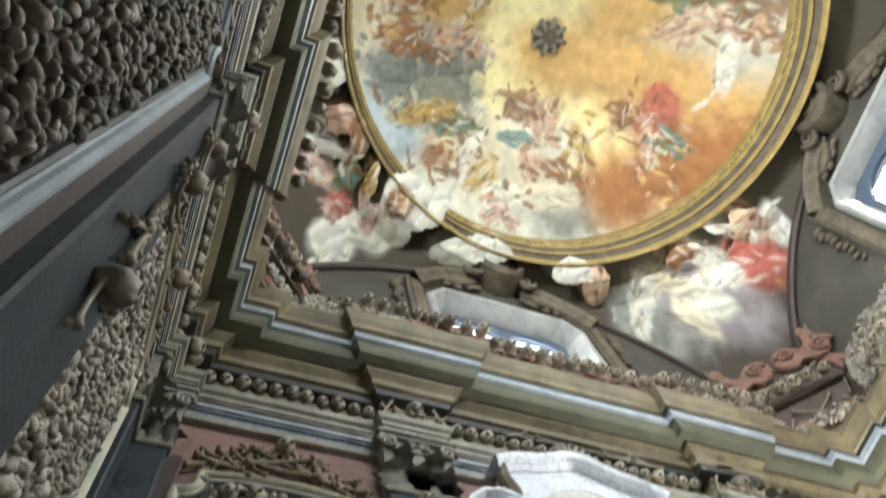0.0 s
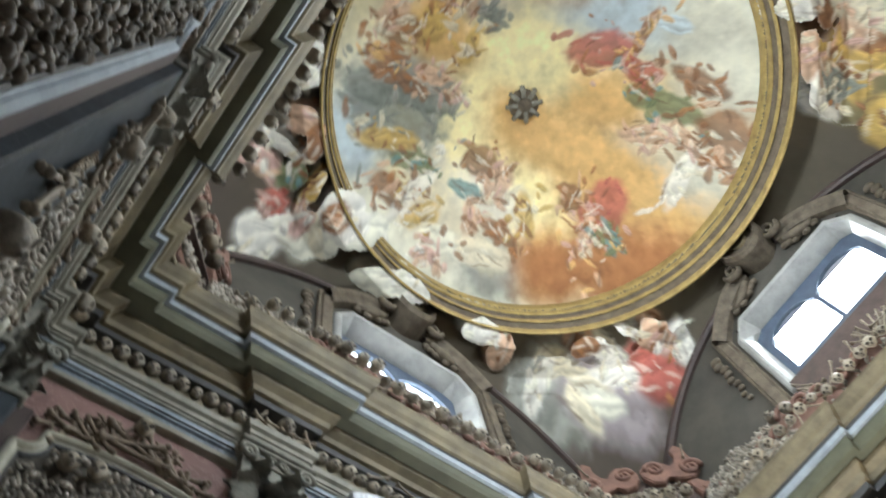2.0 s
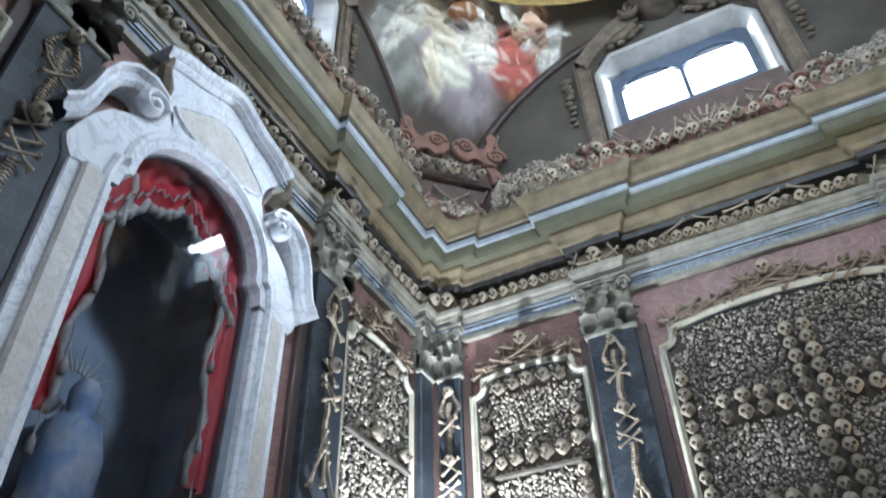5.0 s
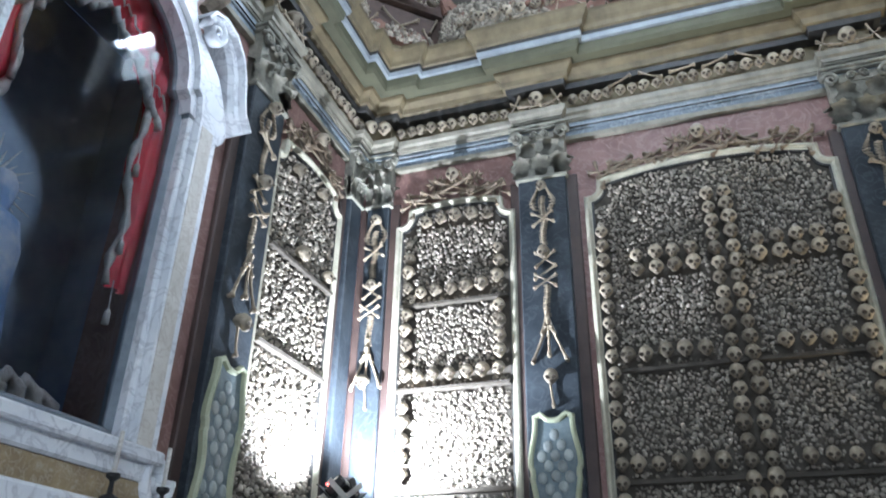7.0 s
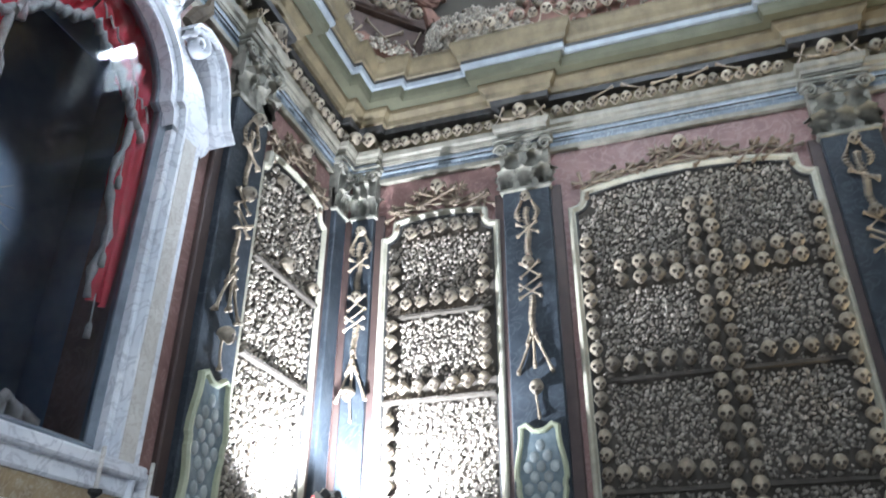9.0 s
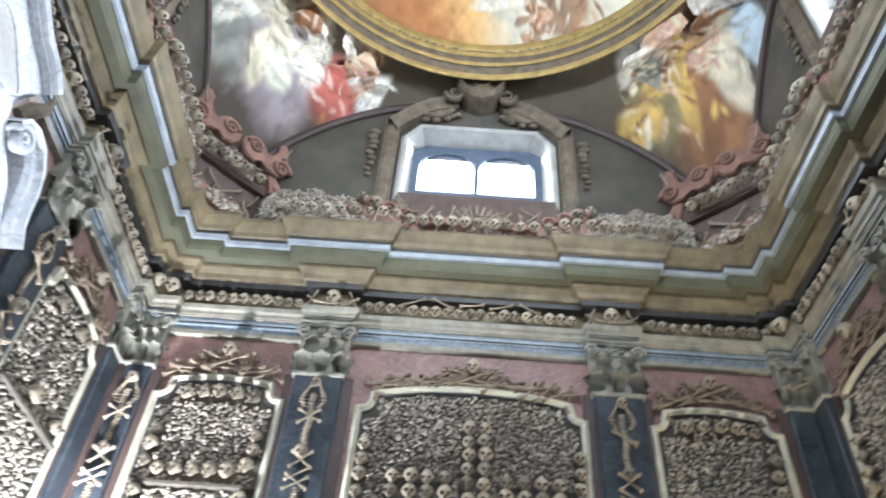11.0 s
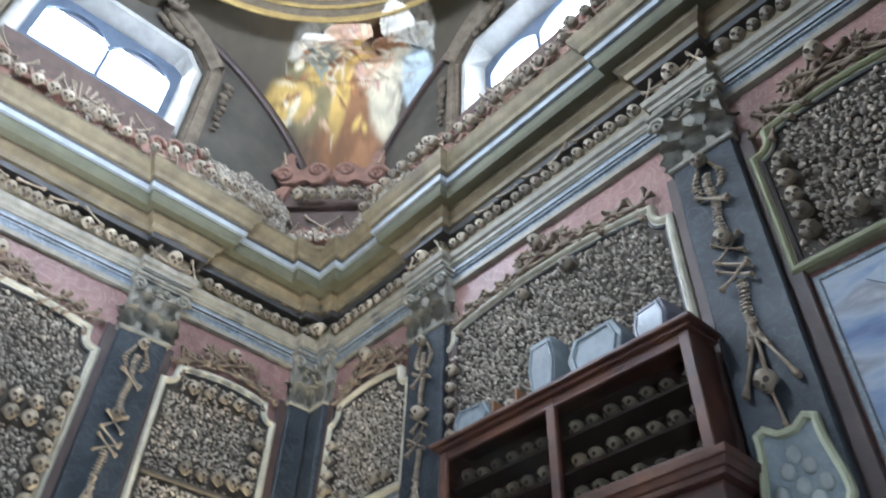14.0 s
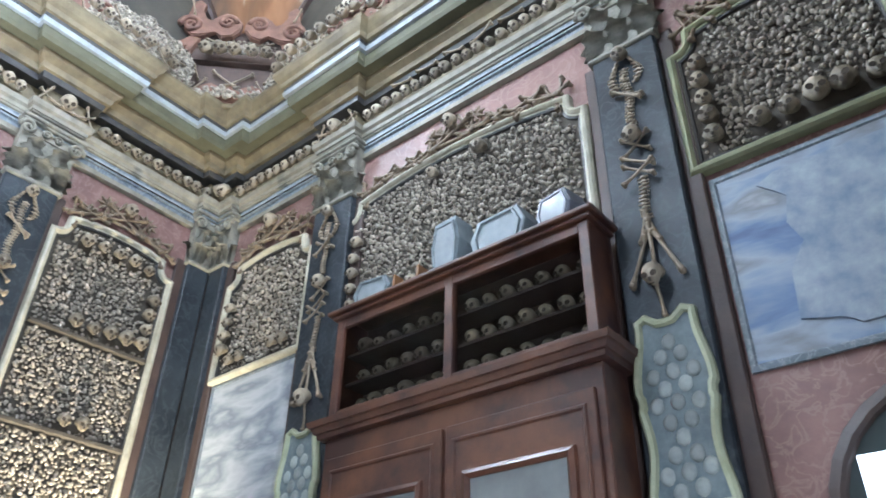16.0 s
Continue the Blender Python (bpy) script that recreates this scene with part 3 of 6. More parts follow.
# Gilded ring round the dome
ring = tagged(new("dome_ring"), "gilded moulded ring round the painted dome", "moulding", kind="structure")
for nm, mat, prof in (("ochre_rim", GOLD, [(-0.03, 0.31), (-0.03, 0.22), (-0.02, 0.18), (0.000, 0.16)]),
                      ("gilt_roll", GOLD, [(0.000, 0.16), (-0.02, 0.12), (-0.005, 0.07), (0.007, 0.05), (0.013, 0.06)]),
                      ("ochre_hollow", STUCCO, [(0.013, 0.06), (0.022, 0.03), (0.025, -0.02), (0.022, -0.05)]),
                      ("gilt_edge", GOLD, [(0.022, -0.05), (0.020, -0.10), (0.030, -0.13), (0.040, -0.12), (0.045, -0.09), (0.048, -0.07)]),
                      ("brown_band", STUCCO, [(0.048, -0.07), (0.052, -0.13), (0.070, -0.26)]),
                      ("gilt_outer", GOLD, [(0.070, -0.26), (0.072, -0.33), (0.085, -0.37), (0.102, -0.36), (0.113, -0.30), (0.117, -0.02)])):
    bm = bmesh.new()
    rings = []
    for k in range(96):
        a = k / 96 * 2 * math.pi
        rings.append([bm.verts.new((CX + (RING - 0.02 + w) * math.cos(a), (RING - 0.02 + w) * math.sin(a), 10.66 + h)) for w, h in prof])
    for k in range(96):
        for j in range(len(prof) - 1):
            bm.faces.new((rings[k][j], rings[(k + 1) % 96][j], rings[(k + 1) % 96][j + 1], rings[k][j + 1]))
    part(nm, bm, mat, ring, smooth=True)
boss = empty("ceiling_boss", pose(CX + 0.0, 0.19, CAPZ + CAPR - 0.02), "dark pierced bronze boss at the crown of the dome", "boss")
bm = bmesh.new()
bmesh.ops.create_uvsphere(bm, u_segments=20, v_segments=8, radius=0.22, matrix=Matrix.Diagonal((1, 1, 0.35, 1)))
part("body", bm, STUCCO, boss, smooth=True)
for k in range(8):
    a = k * math.pi / 4
    part("petal", tube([(0.10 * math.cos(a), 0.10 * math.sin(a), -0.07), (0.19 * math.cos(a), 0.19 * math.sin(a), -0.07), (0.25 * math.cos(a), 0.25 * math.sin(a), -0.02)], 0.035, 6), CAPITAL, boss, smooth=True)

# Dark ribs along the lunette arches
for side, M in WALL.items():
    R0 = 3.30
    bm = bmesh.new()
    pr = [(-0.02, LUN), (-0.02, LUN + 0.05), (0.06, LUN + 0.07), (0.10, LUN + 0.05), (0.10, LUN - 0.1)]
    rings = []
    for k in range(49):
        a = math.pi * k / 48
        rings.append([bm.verts.new(((R0 - w) * math.cos(a), d, VZ + (R0 - w) * math.sin(a))) for w, d in pr])
    for r, s in zip(rings, rings[1:]):
        for j in range(len(pr) - 1):
            bm.faces.new((r[j], s[j], s[j + 1], r[j + 1]))
    ob = part("lunette_rib", bm, BROWN)
    ob.matrix_world = M
    tagged(ob, "dark moulded rib along the lunette arch", "moulding", kind="structure")


# ---- bones ----
def ico(sub):
    bm = bmesh.new()
    bmesh.ops.create_icosphere(bm, subdivisions=sub, radius=1)
    v = np.array([p.co[:] for p in bm.verts])
    f = np.array([[p.index for p in q.verts] for q in bm.faces])
    bm.free()
    return v, f


ICO_V, ICO_F = ico(3)
KNOB_V, KNOB_F = ico(2)
LOW_V, LOW_F = ico(1)
KNOB_V = KNOB_V * (1 - 0.38 * np.exp(-(KNOB_V[:, :1] / 0.28) ** 2) * (KNOB_V[:, 2:] > 0))   # a groove between two knuckles


def skull_data(name, jaw, seed):
    """A skull facing +y: cranium, brow, cheeks and sockets shaded by dark colour; its base at z = 0."""
    rng = random.Random(seed)
    v = ICO_V.copy()
    out = []
    for x, y, z in v:
        w, d, h = 0.068, 0.088, 0.078
        px, py, pz = x * w, y * d - 0.012, z * h
        if z < -0.15:
            k = min(1, (-z - 0.15) / 0.6)
            px *= 1 - 0.26 * k
            if y > 0:
                pz -= 0.016 * k * y
                py += 0.022 * k * (1 - abs(x))
            else:
                pz += 0.030 * k
        pz = max(pz, -0.088)
        if y > 0.55 and abs(z) < 0.45:
            py -= 0.010 * (1 - abs(z) / 0.45)
        if abs(x) > 0.75 and -0.5 < z < 0.1:
            px *= 1.05
        out.append((px + rng.uniform(-1, 1) * 0.001, py, pz + 0.095))
    faces = [tuple(f) for f in ICO_F]
    mats = [0] * len(faces)

    # Shallow cone whose dark colour stands for the shade in a hole.
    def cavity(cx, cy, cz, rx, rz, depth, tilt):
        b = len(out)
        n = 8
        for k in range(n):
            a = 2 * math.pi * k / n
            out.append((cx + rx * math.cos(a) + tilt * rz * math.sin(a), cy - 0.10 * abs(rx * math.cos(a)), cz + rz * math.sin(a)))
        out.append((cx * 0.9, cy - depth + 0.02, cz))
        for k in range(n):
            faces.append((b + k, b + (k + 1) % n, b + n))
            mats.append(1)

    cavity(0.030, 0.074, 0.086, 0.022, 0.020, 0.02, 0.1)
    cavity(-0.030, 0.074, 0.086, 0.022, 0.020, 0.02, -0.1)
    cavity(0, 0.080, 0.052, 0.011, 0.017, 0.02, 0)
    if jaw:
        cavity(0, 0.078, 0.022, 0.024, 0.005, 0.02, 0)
    me = bpy.data.meshes.new(name)
    me.from_pydata(out, [], faces)
    me.polygons.foreach_set("use_smooth", [True] * len(faces))
    me.materials.append(SKULL), me.materials.append(SOCKET_SHADE)
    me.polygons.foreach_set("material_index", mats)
    return me


SKULLS = [skull_data("skull", k % 2, k) for k in range(4)]
RNG = random.Random(3)


def skull(parent, u, d, z, scale=1.0, yaw=0.0, pitch=0.0, roll=0.0, top=False):
    ob = new("skull", RNG.choice(SKULLS))
    ob.parent = parent
    ob.matrix_local = pose(u, d, z, pitch + RNG.uniform(-6, 6), roll + RNG.uniform(-5, 5), yaw + RNG.uniform(-14, 14)) @ Matrix.Diagonal([scale * RNG.uniform(0.92, 1.06)] * 3 + [1])
    if top:
        tagged(ob, "weathered yellowish human skull resting on the ledge", "skull")
    return ob


def long_bone_data(name, length, thick):
    """A limb bone along x, with knuckled ends."""
    bm = tube([(-length / 2, 0, 0), (-length * 0.42, 0.004, 0), (-length * 0.3, 0, 0), (0, -0.004, 0), (length * 0.3, 0, 0), (length * 0.42, 0.003, 0), (length / 2, 0, 0)],
              thick, 6, [1.5, 1.2, 0.85, 0.8, 0.85, 1.2, 1.5])
    for sx in (-1, 1):
        for sy in (-1, 1):
            bmesh.ops.create_icosphere(bm, subdivisions=1, radius=thick * 1.35, matrix=Matrix.Translation((sx * length / 2, sy * thick * 0.95, 0.1 * thick * sy)))
    me = bpy.data.meshes.new(name)
    for f in bm.faces:
        f.smooth = True
    bm.to_mesh(me)
    bm.free()
    me.materials.append(SHAFT_BONE)
    return me


SHAFT_BONE = surface("limb_bone", (0.36, 0.30, 0.22), (0.16, 0.12, 0.08), 12, rough=0.55, vary=0.35, bump=0.2)
LONG_BONES = [long_bone_data("bone", 0.42, 0.017), long_bone_data("bone", 0.34, 0.015), long_bone_data("bone", 0.23, 0.012)]


def bone(parent, u, d, z, angle, size=0, lean=0.0):
    """A limb bone lying in the wall's plane at an angle from the level."""
    ob = new("bone", LONG_BONES[size])
    ob.parent = parent
    ob.matrix_local = pose(u, d, z, 0, -angle, lean)
    return ob


def vertebra_data():
    bm = bmesh.new()
    bmesh.ops.create_cone(bm, cap_ends=True, segments=8, radius1=0.018, radius2=0.016, depth=0.018)
    box(bm, -0.034, 0.034, -0.006, 0.006, -0.004, 0.004)
    me = bpy.data.meshes.new("vertebra")
    bm.to_mesh(me)
    bm.free()
    me.materials.append(SHAFT_BONE)
    return me


VERTEBRA = vertebra_data()


def spine(parent, u, d, z0, z1):
    n = max(2, int((z1 - z0) / 0.027))
    for k in range(n):
        ob = new("vertebra", VERTEBRA)
        ob.parent = parent
        ob.matrix_local = pose(u + 0.01 * math.sin(k * 0.5), d, z0 + (z1 - z0) * k / n, RNG.uniform(-8, 8), RNG.uniform(-8, 8), 0)


def knobs(points, sizes, seed, squash=(1.0, 1.0, 1.0), coarse=False):
    """Bone ends packed side by side: deformed, grooved lumps at the points (u, d, z)."""
    rng = np.random.default_rng(seed)
    V, F = (LOW_V, LOW_F) if coarse else (KNOB_V, KNOB_F)
    n = len(points)
    q = rng.normal(size=(n, 4))
    q /= np.linalg.norm(q, axis=1)[:, None]
    w, x, y, z = q.T
    R = np.stack([1 - 2 * (y * y + z * z), 2 * (x * y - z * w), 2 * (x * z + y * w), 2 * (x * y + z * w), 1 - 2 * (x * x + z * z), 2 * (y * z - x * w),
                  2 * (x * z - y * w), 2 * (y * z + x * w), 1 - 2 * (x * x + y * y)], 1).reshape(n, 3, 3)
    S = rng.uniform(0.62, 1.2, (n, 3)) * sizes[:, None] * np.array(squash)
    P = np.einsum("nij,nkj->nki", R, V[None] * S[:, None, :])
    P = P + points[:, None, :]
    faces = F[None] + (np.arange(n) * len(V))[:, None, None]
    return P.reshape(-1, 3), faces.reshape(-1, F.shape[1])




# ---- bone panels ----
def panel_outline(u0, u1, z0, z1, rise, notch=0.13):
    """Upright panel with scooped upper corners and a gently arched top."""
    pts = [(u0, z0), (u1, z0), (u1, z1 - 0.20)]
    n = 5
    for k in range(n + 1):
        a = math.pi / 2 * k / n
        pts.append((u1 - notch * math.sin(a) * 0.98, z1 - 0.20 + 0.02 + notch * (1 - math.cos(a)) * 1.0))
    m = 10
    for k in range(m + 1):
        s = k / m
        pts.append((u1 - notch - (u1 - u0 - 2 * notch) * s, z1 + rise * (1 - (2 * s - 1) ** 2)))
    for k in range(n, -1, -1):
        a = math.pi / 2 * k / n
        pts.append((u0 + notch * math.sin(a) * 0.98, z1 - 0.20 + 0.02 + notch * (1 - math.cos(a)) * 1.0))
    pts.append((u0, z1 - 0.20))
    return pts


def bone_panel(side, u0, u1, z0, z1, rise, skulls, shelves, seed, label, low=2.3, frame_mat=None, spacing=0.034, fine=False, infill=None):
    """A framed recess filled with bone ends; skulls: local (u, z, scale) places; shelves: heights of the dark boards."""
    th = empty("bone_display", WALL[side] @ pose((u0 + u1) / 2, 0, z0), label, "bone display", "bone displays on the walls")
    c, h = (u0 + u1) / 2, z1 - z0
    a, b = u0 - c, u1 - c
    out = panel_outline(a, b, 0, h, rise)
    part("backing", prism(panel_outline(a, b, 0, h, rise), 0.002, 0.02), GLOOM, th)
    part("outer_frame", sweep(out, [(0.055, 0.0), (0.055, 0.055), (0.04, 0.075), (0.02, 0.08), (0.005, 0.065), (0.0, 0.05), (-0.012, 0.048), (-0.012, 0.01)]), frame_mat or CREAM, th, "cream moulded frame")
    part("inner_frame", sweep(out, [(-0.014, 0.045), (-0.030, 0.04), (-0.034, 0.01)]), DARKLINE, th, "dark inner fillet")
    for s in shelves:
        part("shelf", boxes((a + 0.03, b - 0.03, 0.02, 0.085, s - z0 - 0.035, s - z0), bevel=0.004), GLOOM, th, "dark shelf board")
    for u, z, k in skulls:
        skull(th, u - c, 0.075, z - z0, k, 0, -12)
    rng = np.random.default_rng(seed)
    for stage in (0, 1):
        zl, zh = (0.03, max(0.03, low - z0)) if stage else (max(0.03, low - z0), h + rise)
        if zh - zl < 0.1:
            continue
        sp = spacing * (1.4 if stage else 1)
        nu, nz = int((b - a - 0.08) / sp), int((zh - zl) / sp)
        iu, iz = np.meshgrid(np.arange(nu), np.arange(nz), indexing="ij")
        pu = a + 0.055 + (iu.ravel() + 0.5 * (iz.ravel() % 2)) * sp + rng.uniform(-0.4, 0.4, iu.size) * sp
        pz = zl + 0.03 + iz.ravel() * sp + rng.uniform(-0.4, 0.4, iu.size) * sp
        top = h - 0.06 + rise * (1 - (2 * (pu - a) / (b - a) - 1) ** 2)
        edge = np.minimum(pu - a, b - pu)
        top = np.where(edge < 0.17, h - 0.24, top)
        ok = (pz < top) & (edge > 0.045)
        for s in shelves:
            ok &= np.abs(pz - (s - z0 - 0.018)) > 0.035
        for u, z, k in skulls:
            ok &= (np.abs(pu - (u - c)) > 0.082 * k) | (np.abs(pz - (z - z0 + 0.085)) > 0.085 * k)
        pts = np.stack([pu, 0.030 + rng.uniform(-0.015, 0.020, iu.size), pz], 1)[ok]
        v, f = knobs(pts, rng.uniform(0.017, 0.033, len(pts)) * sp / 0.04 * 0.88, seed + stage, (1.0, 1.15, 0.72), coarse=bool(stage) or not fine)
        ob = arrays("bone_infill", v, f, infill or BONE, th, "packed grey-brown bone ends")
        ob["kind"] = "stuff"
    return th


def col_skulls(u, z0, z1, step=0.150, k=0.86):
    return [(u + RNG.uniform(-0.008, 0.008), z0 + i * step, k * RNG.uniform(0.9, 1.08)) for i in range(int((z1 - z0) / step))]


def row_skulls(u0, u1, z, step=0.15, k=0.88, keep=1.0):
    return [(u0 + i * step, z + RNG.uniform(-0.006, 0.006), k * RNG.uniform(0.9, 1.08)) for i in range(int((u1 - u0) / step) + 1) if RNG.random() < keep]


def arch_skulls(u0, u1, z, rise, keep, step=0.16):
    n = int((u1 - u0) / step)
    return [(u0 + (i + 0.5) * step, z + rise * (1 - (2 * (i + 0.5) / n - 1) ** 2), RNG.uniform(0.75, 0.95)) for i in range(n) if RNG.random() < keep]


SHELVES = [4.55, 3.71, 2.80]
# East wall: the wide panel carries a cross of skulls
cu = -0.10
cross = [(cu + sx * 0.072, z, k * 0.9) for sx in (-1, 1) for _, z, k in col_skulls(0, 1.45, 5.42, 0.138, 1.0)]
cross += [(cu + s * (0.27 + 0.155 * i), z, RNG.uniform(0.86, 1.0)) for s in (-1, 1) for i in range(4) for z in (4.52, 4.66)]
wide = cross + col_skulls(0.93, 2.4, 5.2) + col_skulls(-1.03, 2.4, 5.2) + row_skulls(0.0 + 0.18, 0.8, 3.74, 0.155) + row_skulls(-0.9, -0.35, 3.74, 0.155)
wide += row_skulls(0.18, 0.8, 2.84, 0.155) + row_skulls(-0.9, -0.35, 2.84, 0.155)
bone_panel("east", -1.09, 1.01, 1.0, 5.58, 0.10, wide, [3.71, 2.80], 21, "wide framed panel of packed bone ends with a skull cross")
for c in (2.37, -2.36):
    a, b = c - 0.575, c + 0.575
    sk = col_skulls(a + 0.12, 3.75, 5.2) + col_skulls(b - 0.12, 2.85, 5.2) if c > 0 else col_skulls(a + 0.12, 4.6, 5.2)
    sk = [s for s in sk if min(abs(s[1] + 0.08 - q) for q in SHELVES) > 0.10]
    sk += row_skulls(a + 0.28, b - 0.25, 4.58, 0.155, 0.9, 0.7) + row_skulls(a + 0.28, b - 0.25, 3.74, 0.155, 0.9, 0.5) + arch_skulls(a + 0.15, b - 0.15, 5.33, 0.05, 0.7)
    bone_panel("east", a, b, 1.0, 5.58, 0.05, sk, SHELVES, 30 + int(c), "narrow framed panel of packed bones with skull rows")
for c in (2.37, -2.36):
    a, b = c - 0.575, c + 0.575
    sk = row_skulls(a + 0.15, b - 0.15, 4.58, 0.16, 0.9, 0.4) + arch_skulls(a + 0.15, b - 0.15, 5.30, 0.05, 0.5)
    bone_panel("north", a, b, 1.0, 5.56, 0.05, sk, SHELVES[:2], 50 + int(c), "narrow framed panel of packed pale bones", low=2.5, spacing=0.038)
bone_panel("south", 1.78, 2.94, 4.42, 5.55, 0.05, row_skulls(1.95, 2.8, 4.47, 0.15, 0.7, 0.6) + col_skulls(2.84, 4.6, 5.3, k=0.72), [], 61, "short framed panel of packed bones", frame_mat=CREAM)
wide = col_skulls(1.14, 4.35, 5.3, k=0.72)
bone_panel("south", -1.05, 1.25, 3.9, 5.57, 0.10, wide + arch_skulls(-0.9, 1.1, 5.38, 0.06, 0.4), [], 62, "wide framed panel of packed bones behind the cabinet", low=3.9)
bone_panel("south", -2.95, -1.77, 4.52, 5.60, 0.05, col_skulls(-1.9, 4.6, 5.35) + row_skulls(-2.8, -2.05, 4.56, 0.155, 0.95), [], 63, "short olive-framed panel of packed bones and skulls",
           frame_mat=surface("olive_frame", (0.28, 0.29, 0.17), (0.20, 0.21, 0.12), 6, rough=0.5))
bone_panel("west", -1.07, 1.07, 2.75, 5.60, 0.10, [], [], 71, "wide framed panel of packed bones coloured for shade over the doorway", low=2.8, frame_mat=PALE, spacing=0.040, fine=True, infill=SHADED_BONE)
for c in (2.37, -2.36):
    bone_panel("west", c - 0.575, c + 0.575, 1.0, 5.58, 0.05, [], [], 74 + int(c), "narrow framed panel of packed bones", low=3.2, spacing=0.042 if c < 0 else 0.06, fine=c < 0)


# ---- pilasters ----
def leaf_data():
    """A curling acanthus leaf, rising along z and bending outward along y."""
    bm = bmesh.new()
    rows = []
    for i in range(7):
        s = i / 6
        w = 0.055 * (0.75 + 0.6 * math.sin(s * 2.6)) * (1 - 0.55 * s * s)
        y = 0.012 + 0.075 * s ** 3 + (0.03 if i == 6 else 0)
        z = 0.20 * s - (0.055 if i == 6 else 0)
        sc = 0.012 * (1 if i % 2 else -1)
        rows.append([bm.verts.new((x * (w + (sc if abs(x) == 1 else 0)), y - 0.018 * abs(x), z - 0.01 * abs(x))) for x in (-1, -0.5, 0, 0.5, 1)])
    for r, s in zip(rows, rows[1:]):
        for k in range(4):
            bm.faces.new((r[k], r[k + 1], s[k + 1], s[k]))
    bmesh.ops.solidify(bm, geom=bm.faces[:], thickness=0.012)
    for f in bm.faces:
        f.smooth = True
    me = bpy.data.meshes.new("leaf")
    bmesh.ops.recalc_face_normals(bm, faces=bm.faces)
    bm.to_mesh(me)
    bm.free()
    me.materials.append(CAPITAL)
    return me


LEAF = leaf_data()


def volute_bm(r, turns=1.6, thick=0.018, depth=0.05):
    pts = []
    n = 26
    for k in range(n):
        a = turns * 2 * math.pi * k / (n - 1)
        q = r * (1 - 0.85 * k / (n - 1))
        pts.append((q * math.cos(a), 0, q * math.sin(a)))
    return tube(pts, thick, 6, [1 - 0.4 * k / n for k in range(n)])


def linked(name, me, parent, m):
    ob = new(name, me)
    ob.parent = parent
    ob.matrix_local = m
    return ob


def volute_mesh():
    ob_bm = volute_bm(0.06)
    me = bpy.data.meshes.new("volute")
    for f in ob_bm.faces:
        f.smooth = True
    ob_bm.to_mesh(me)
    ob_bm.free()
    me.materials.append(CAPITAL)
    return me


VOLUTE = volute_mesh()


def capital(parent, half, z0, z1, d):
    """A leafy capital: bell, two tiers of leaves, corner volutes and a moulded abacus."""
    h = z1 - z0
    bm = bmesh.new()
    lo = [bm.verts.new(p) for p in ((-half, 0, z0), (half, 0, z0), (half, d, z0), (-half, d, z0))]
    hi = [bm.verts.new(p) for p in ((-half - 0.02, 0, z1 - 0.06), (half + 0.02, 0, z1 - 0.06), (half + 0.02, d + 0.02, z1 - 0.06), (-half - 0.02, d + 0.02, z1 - 0.06))]
    for k in range(4):
        bm.faces.new((lo[k], lo[(k + 1) % 4], hi[(k + 1) % 4], hi[k]))
    bm.faces.new(lo[::-1]), bm.faces.new(hi)
    cap = part("capital", bm, CAPITAL, parent, "grey-green leafy stone capital")
    part("astragal", boxes((-half - 0.025, half + 0.025, 0, d + 0.025, z0 - 0.03, z0 + 0.012), bevel=0.01), CAPITAL, cap)
    part("abacus", boxes((-half - 0.07, half + 0.07, 0, d + 0.08, z1 - 0.055, z1 - 0.02), (-half - 0.05, half + 0.05, 0, d + 0.06, z1 - 0.085, z1 - 0.057), bevel=0.008), CAPITAL, cap)
    k = h / 0.56
    for i in range(3):
        linked("leaf", LEAF, cap, pose((i - 1) * half * 0.8, d, z0 + 0.01) @ Matrix.Diagonal((half / 0.14, 1.1, 1.15 * k, 1)))
    for i in range(2):
        linked("leaf", LEAF, cap, pose((i - 0.5) * half * 1.0, d + 0.005, z0 + 0.14 * k) @ Matrix.Diagonal((half / 0.15, 1.25, 1.25 * k, 1)))
    for s in (-1, 1):
        linked("leaf", LEAF, cap, pose(s * half, d * 0.5, z0 + 0.02, 0, 0, -90 * s) @ Matrix.Diagonal((0.7, 0.8, 1.2 * k, 1)))
        linked("volute", VOLUTE, cap, pose(s * (half - 0.01), d + 0.05, z1 - 0.16, 0, 0, 0) @ Matrix.Diagonal((s * 1.2, 1.6, 1.2, 1)))
        linked("volute", VOLUTE, cap, pose(s * 0.055, d + 0.035, z1 - 0.14, 0, 0, 0) @ Matrix.Diagonal((-s * 0.75, 1.2, 0.75, 1)))
    linked("leaf", LEAF, cap, pose(0, d + 0.02, z1 - 0.18, 20, 0, 0) @ Matrix.Diagonal((0.8, 1, 0.75, 1)))
    return cap


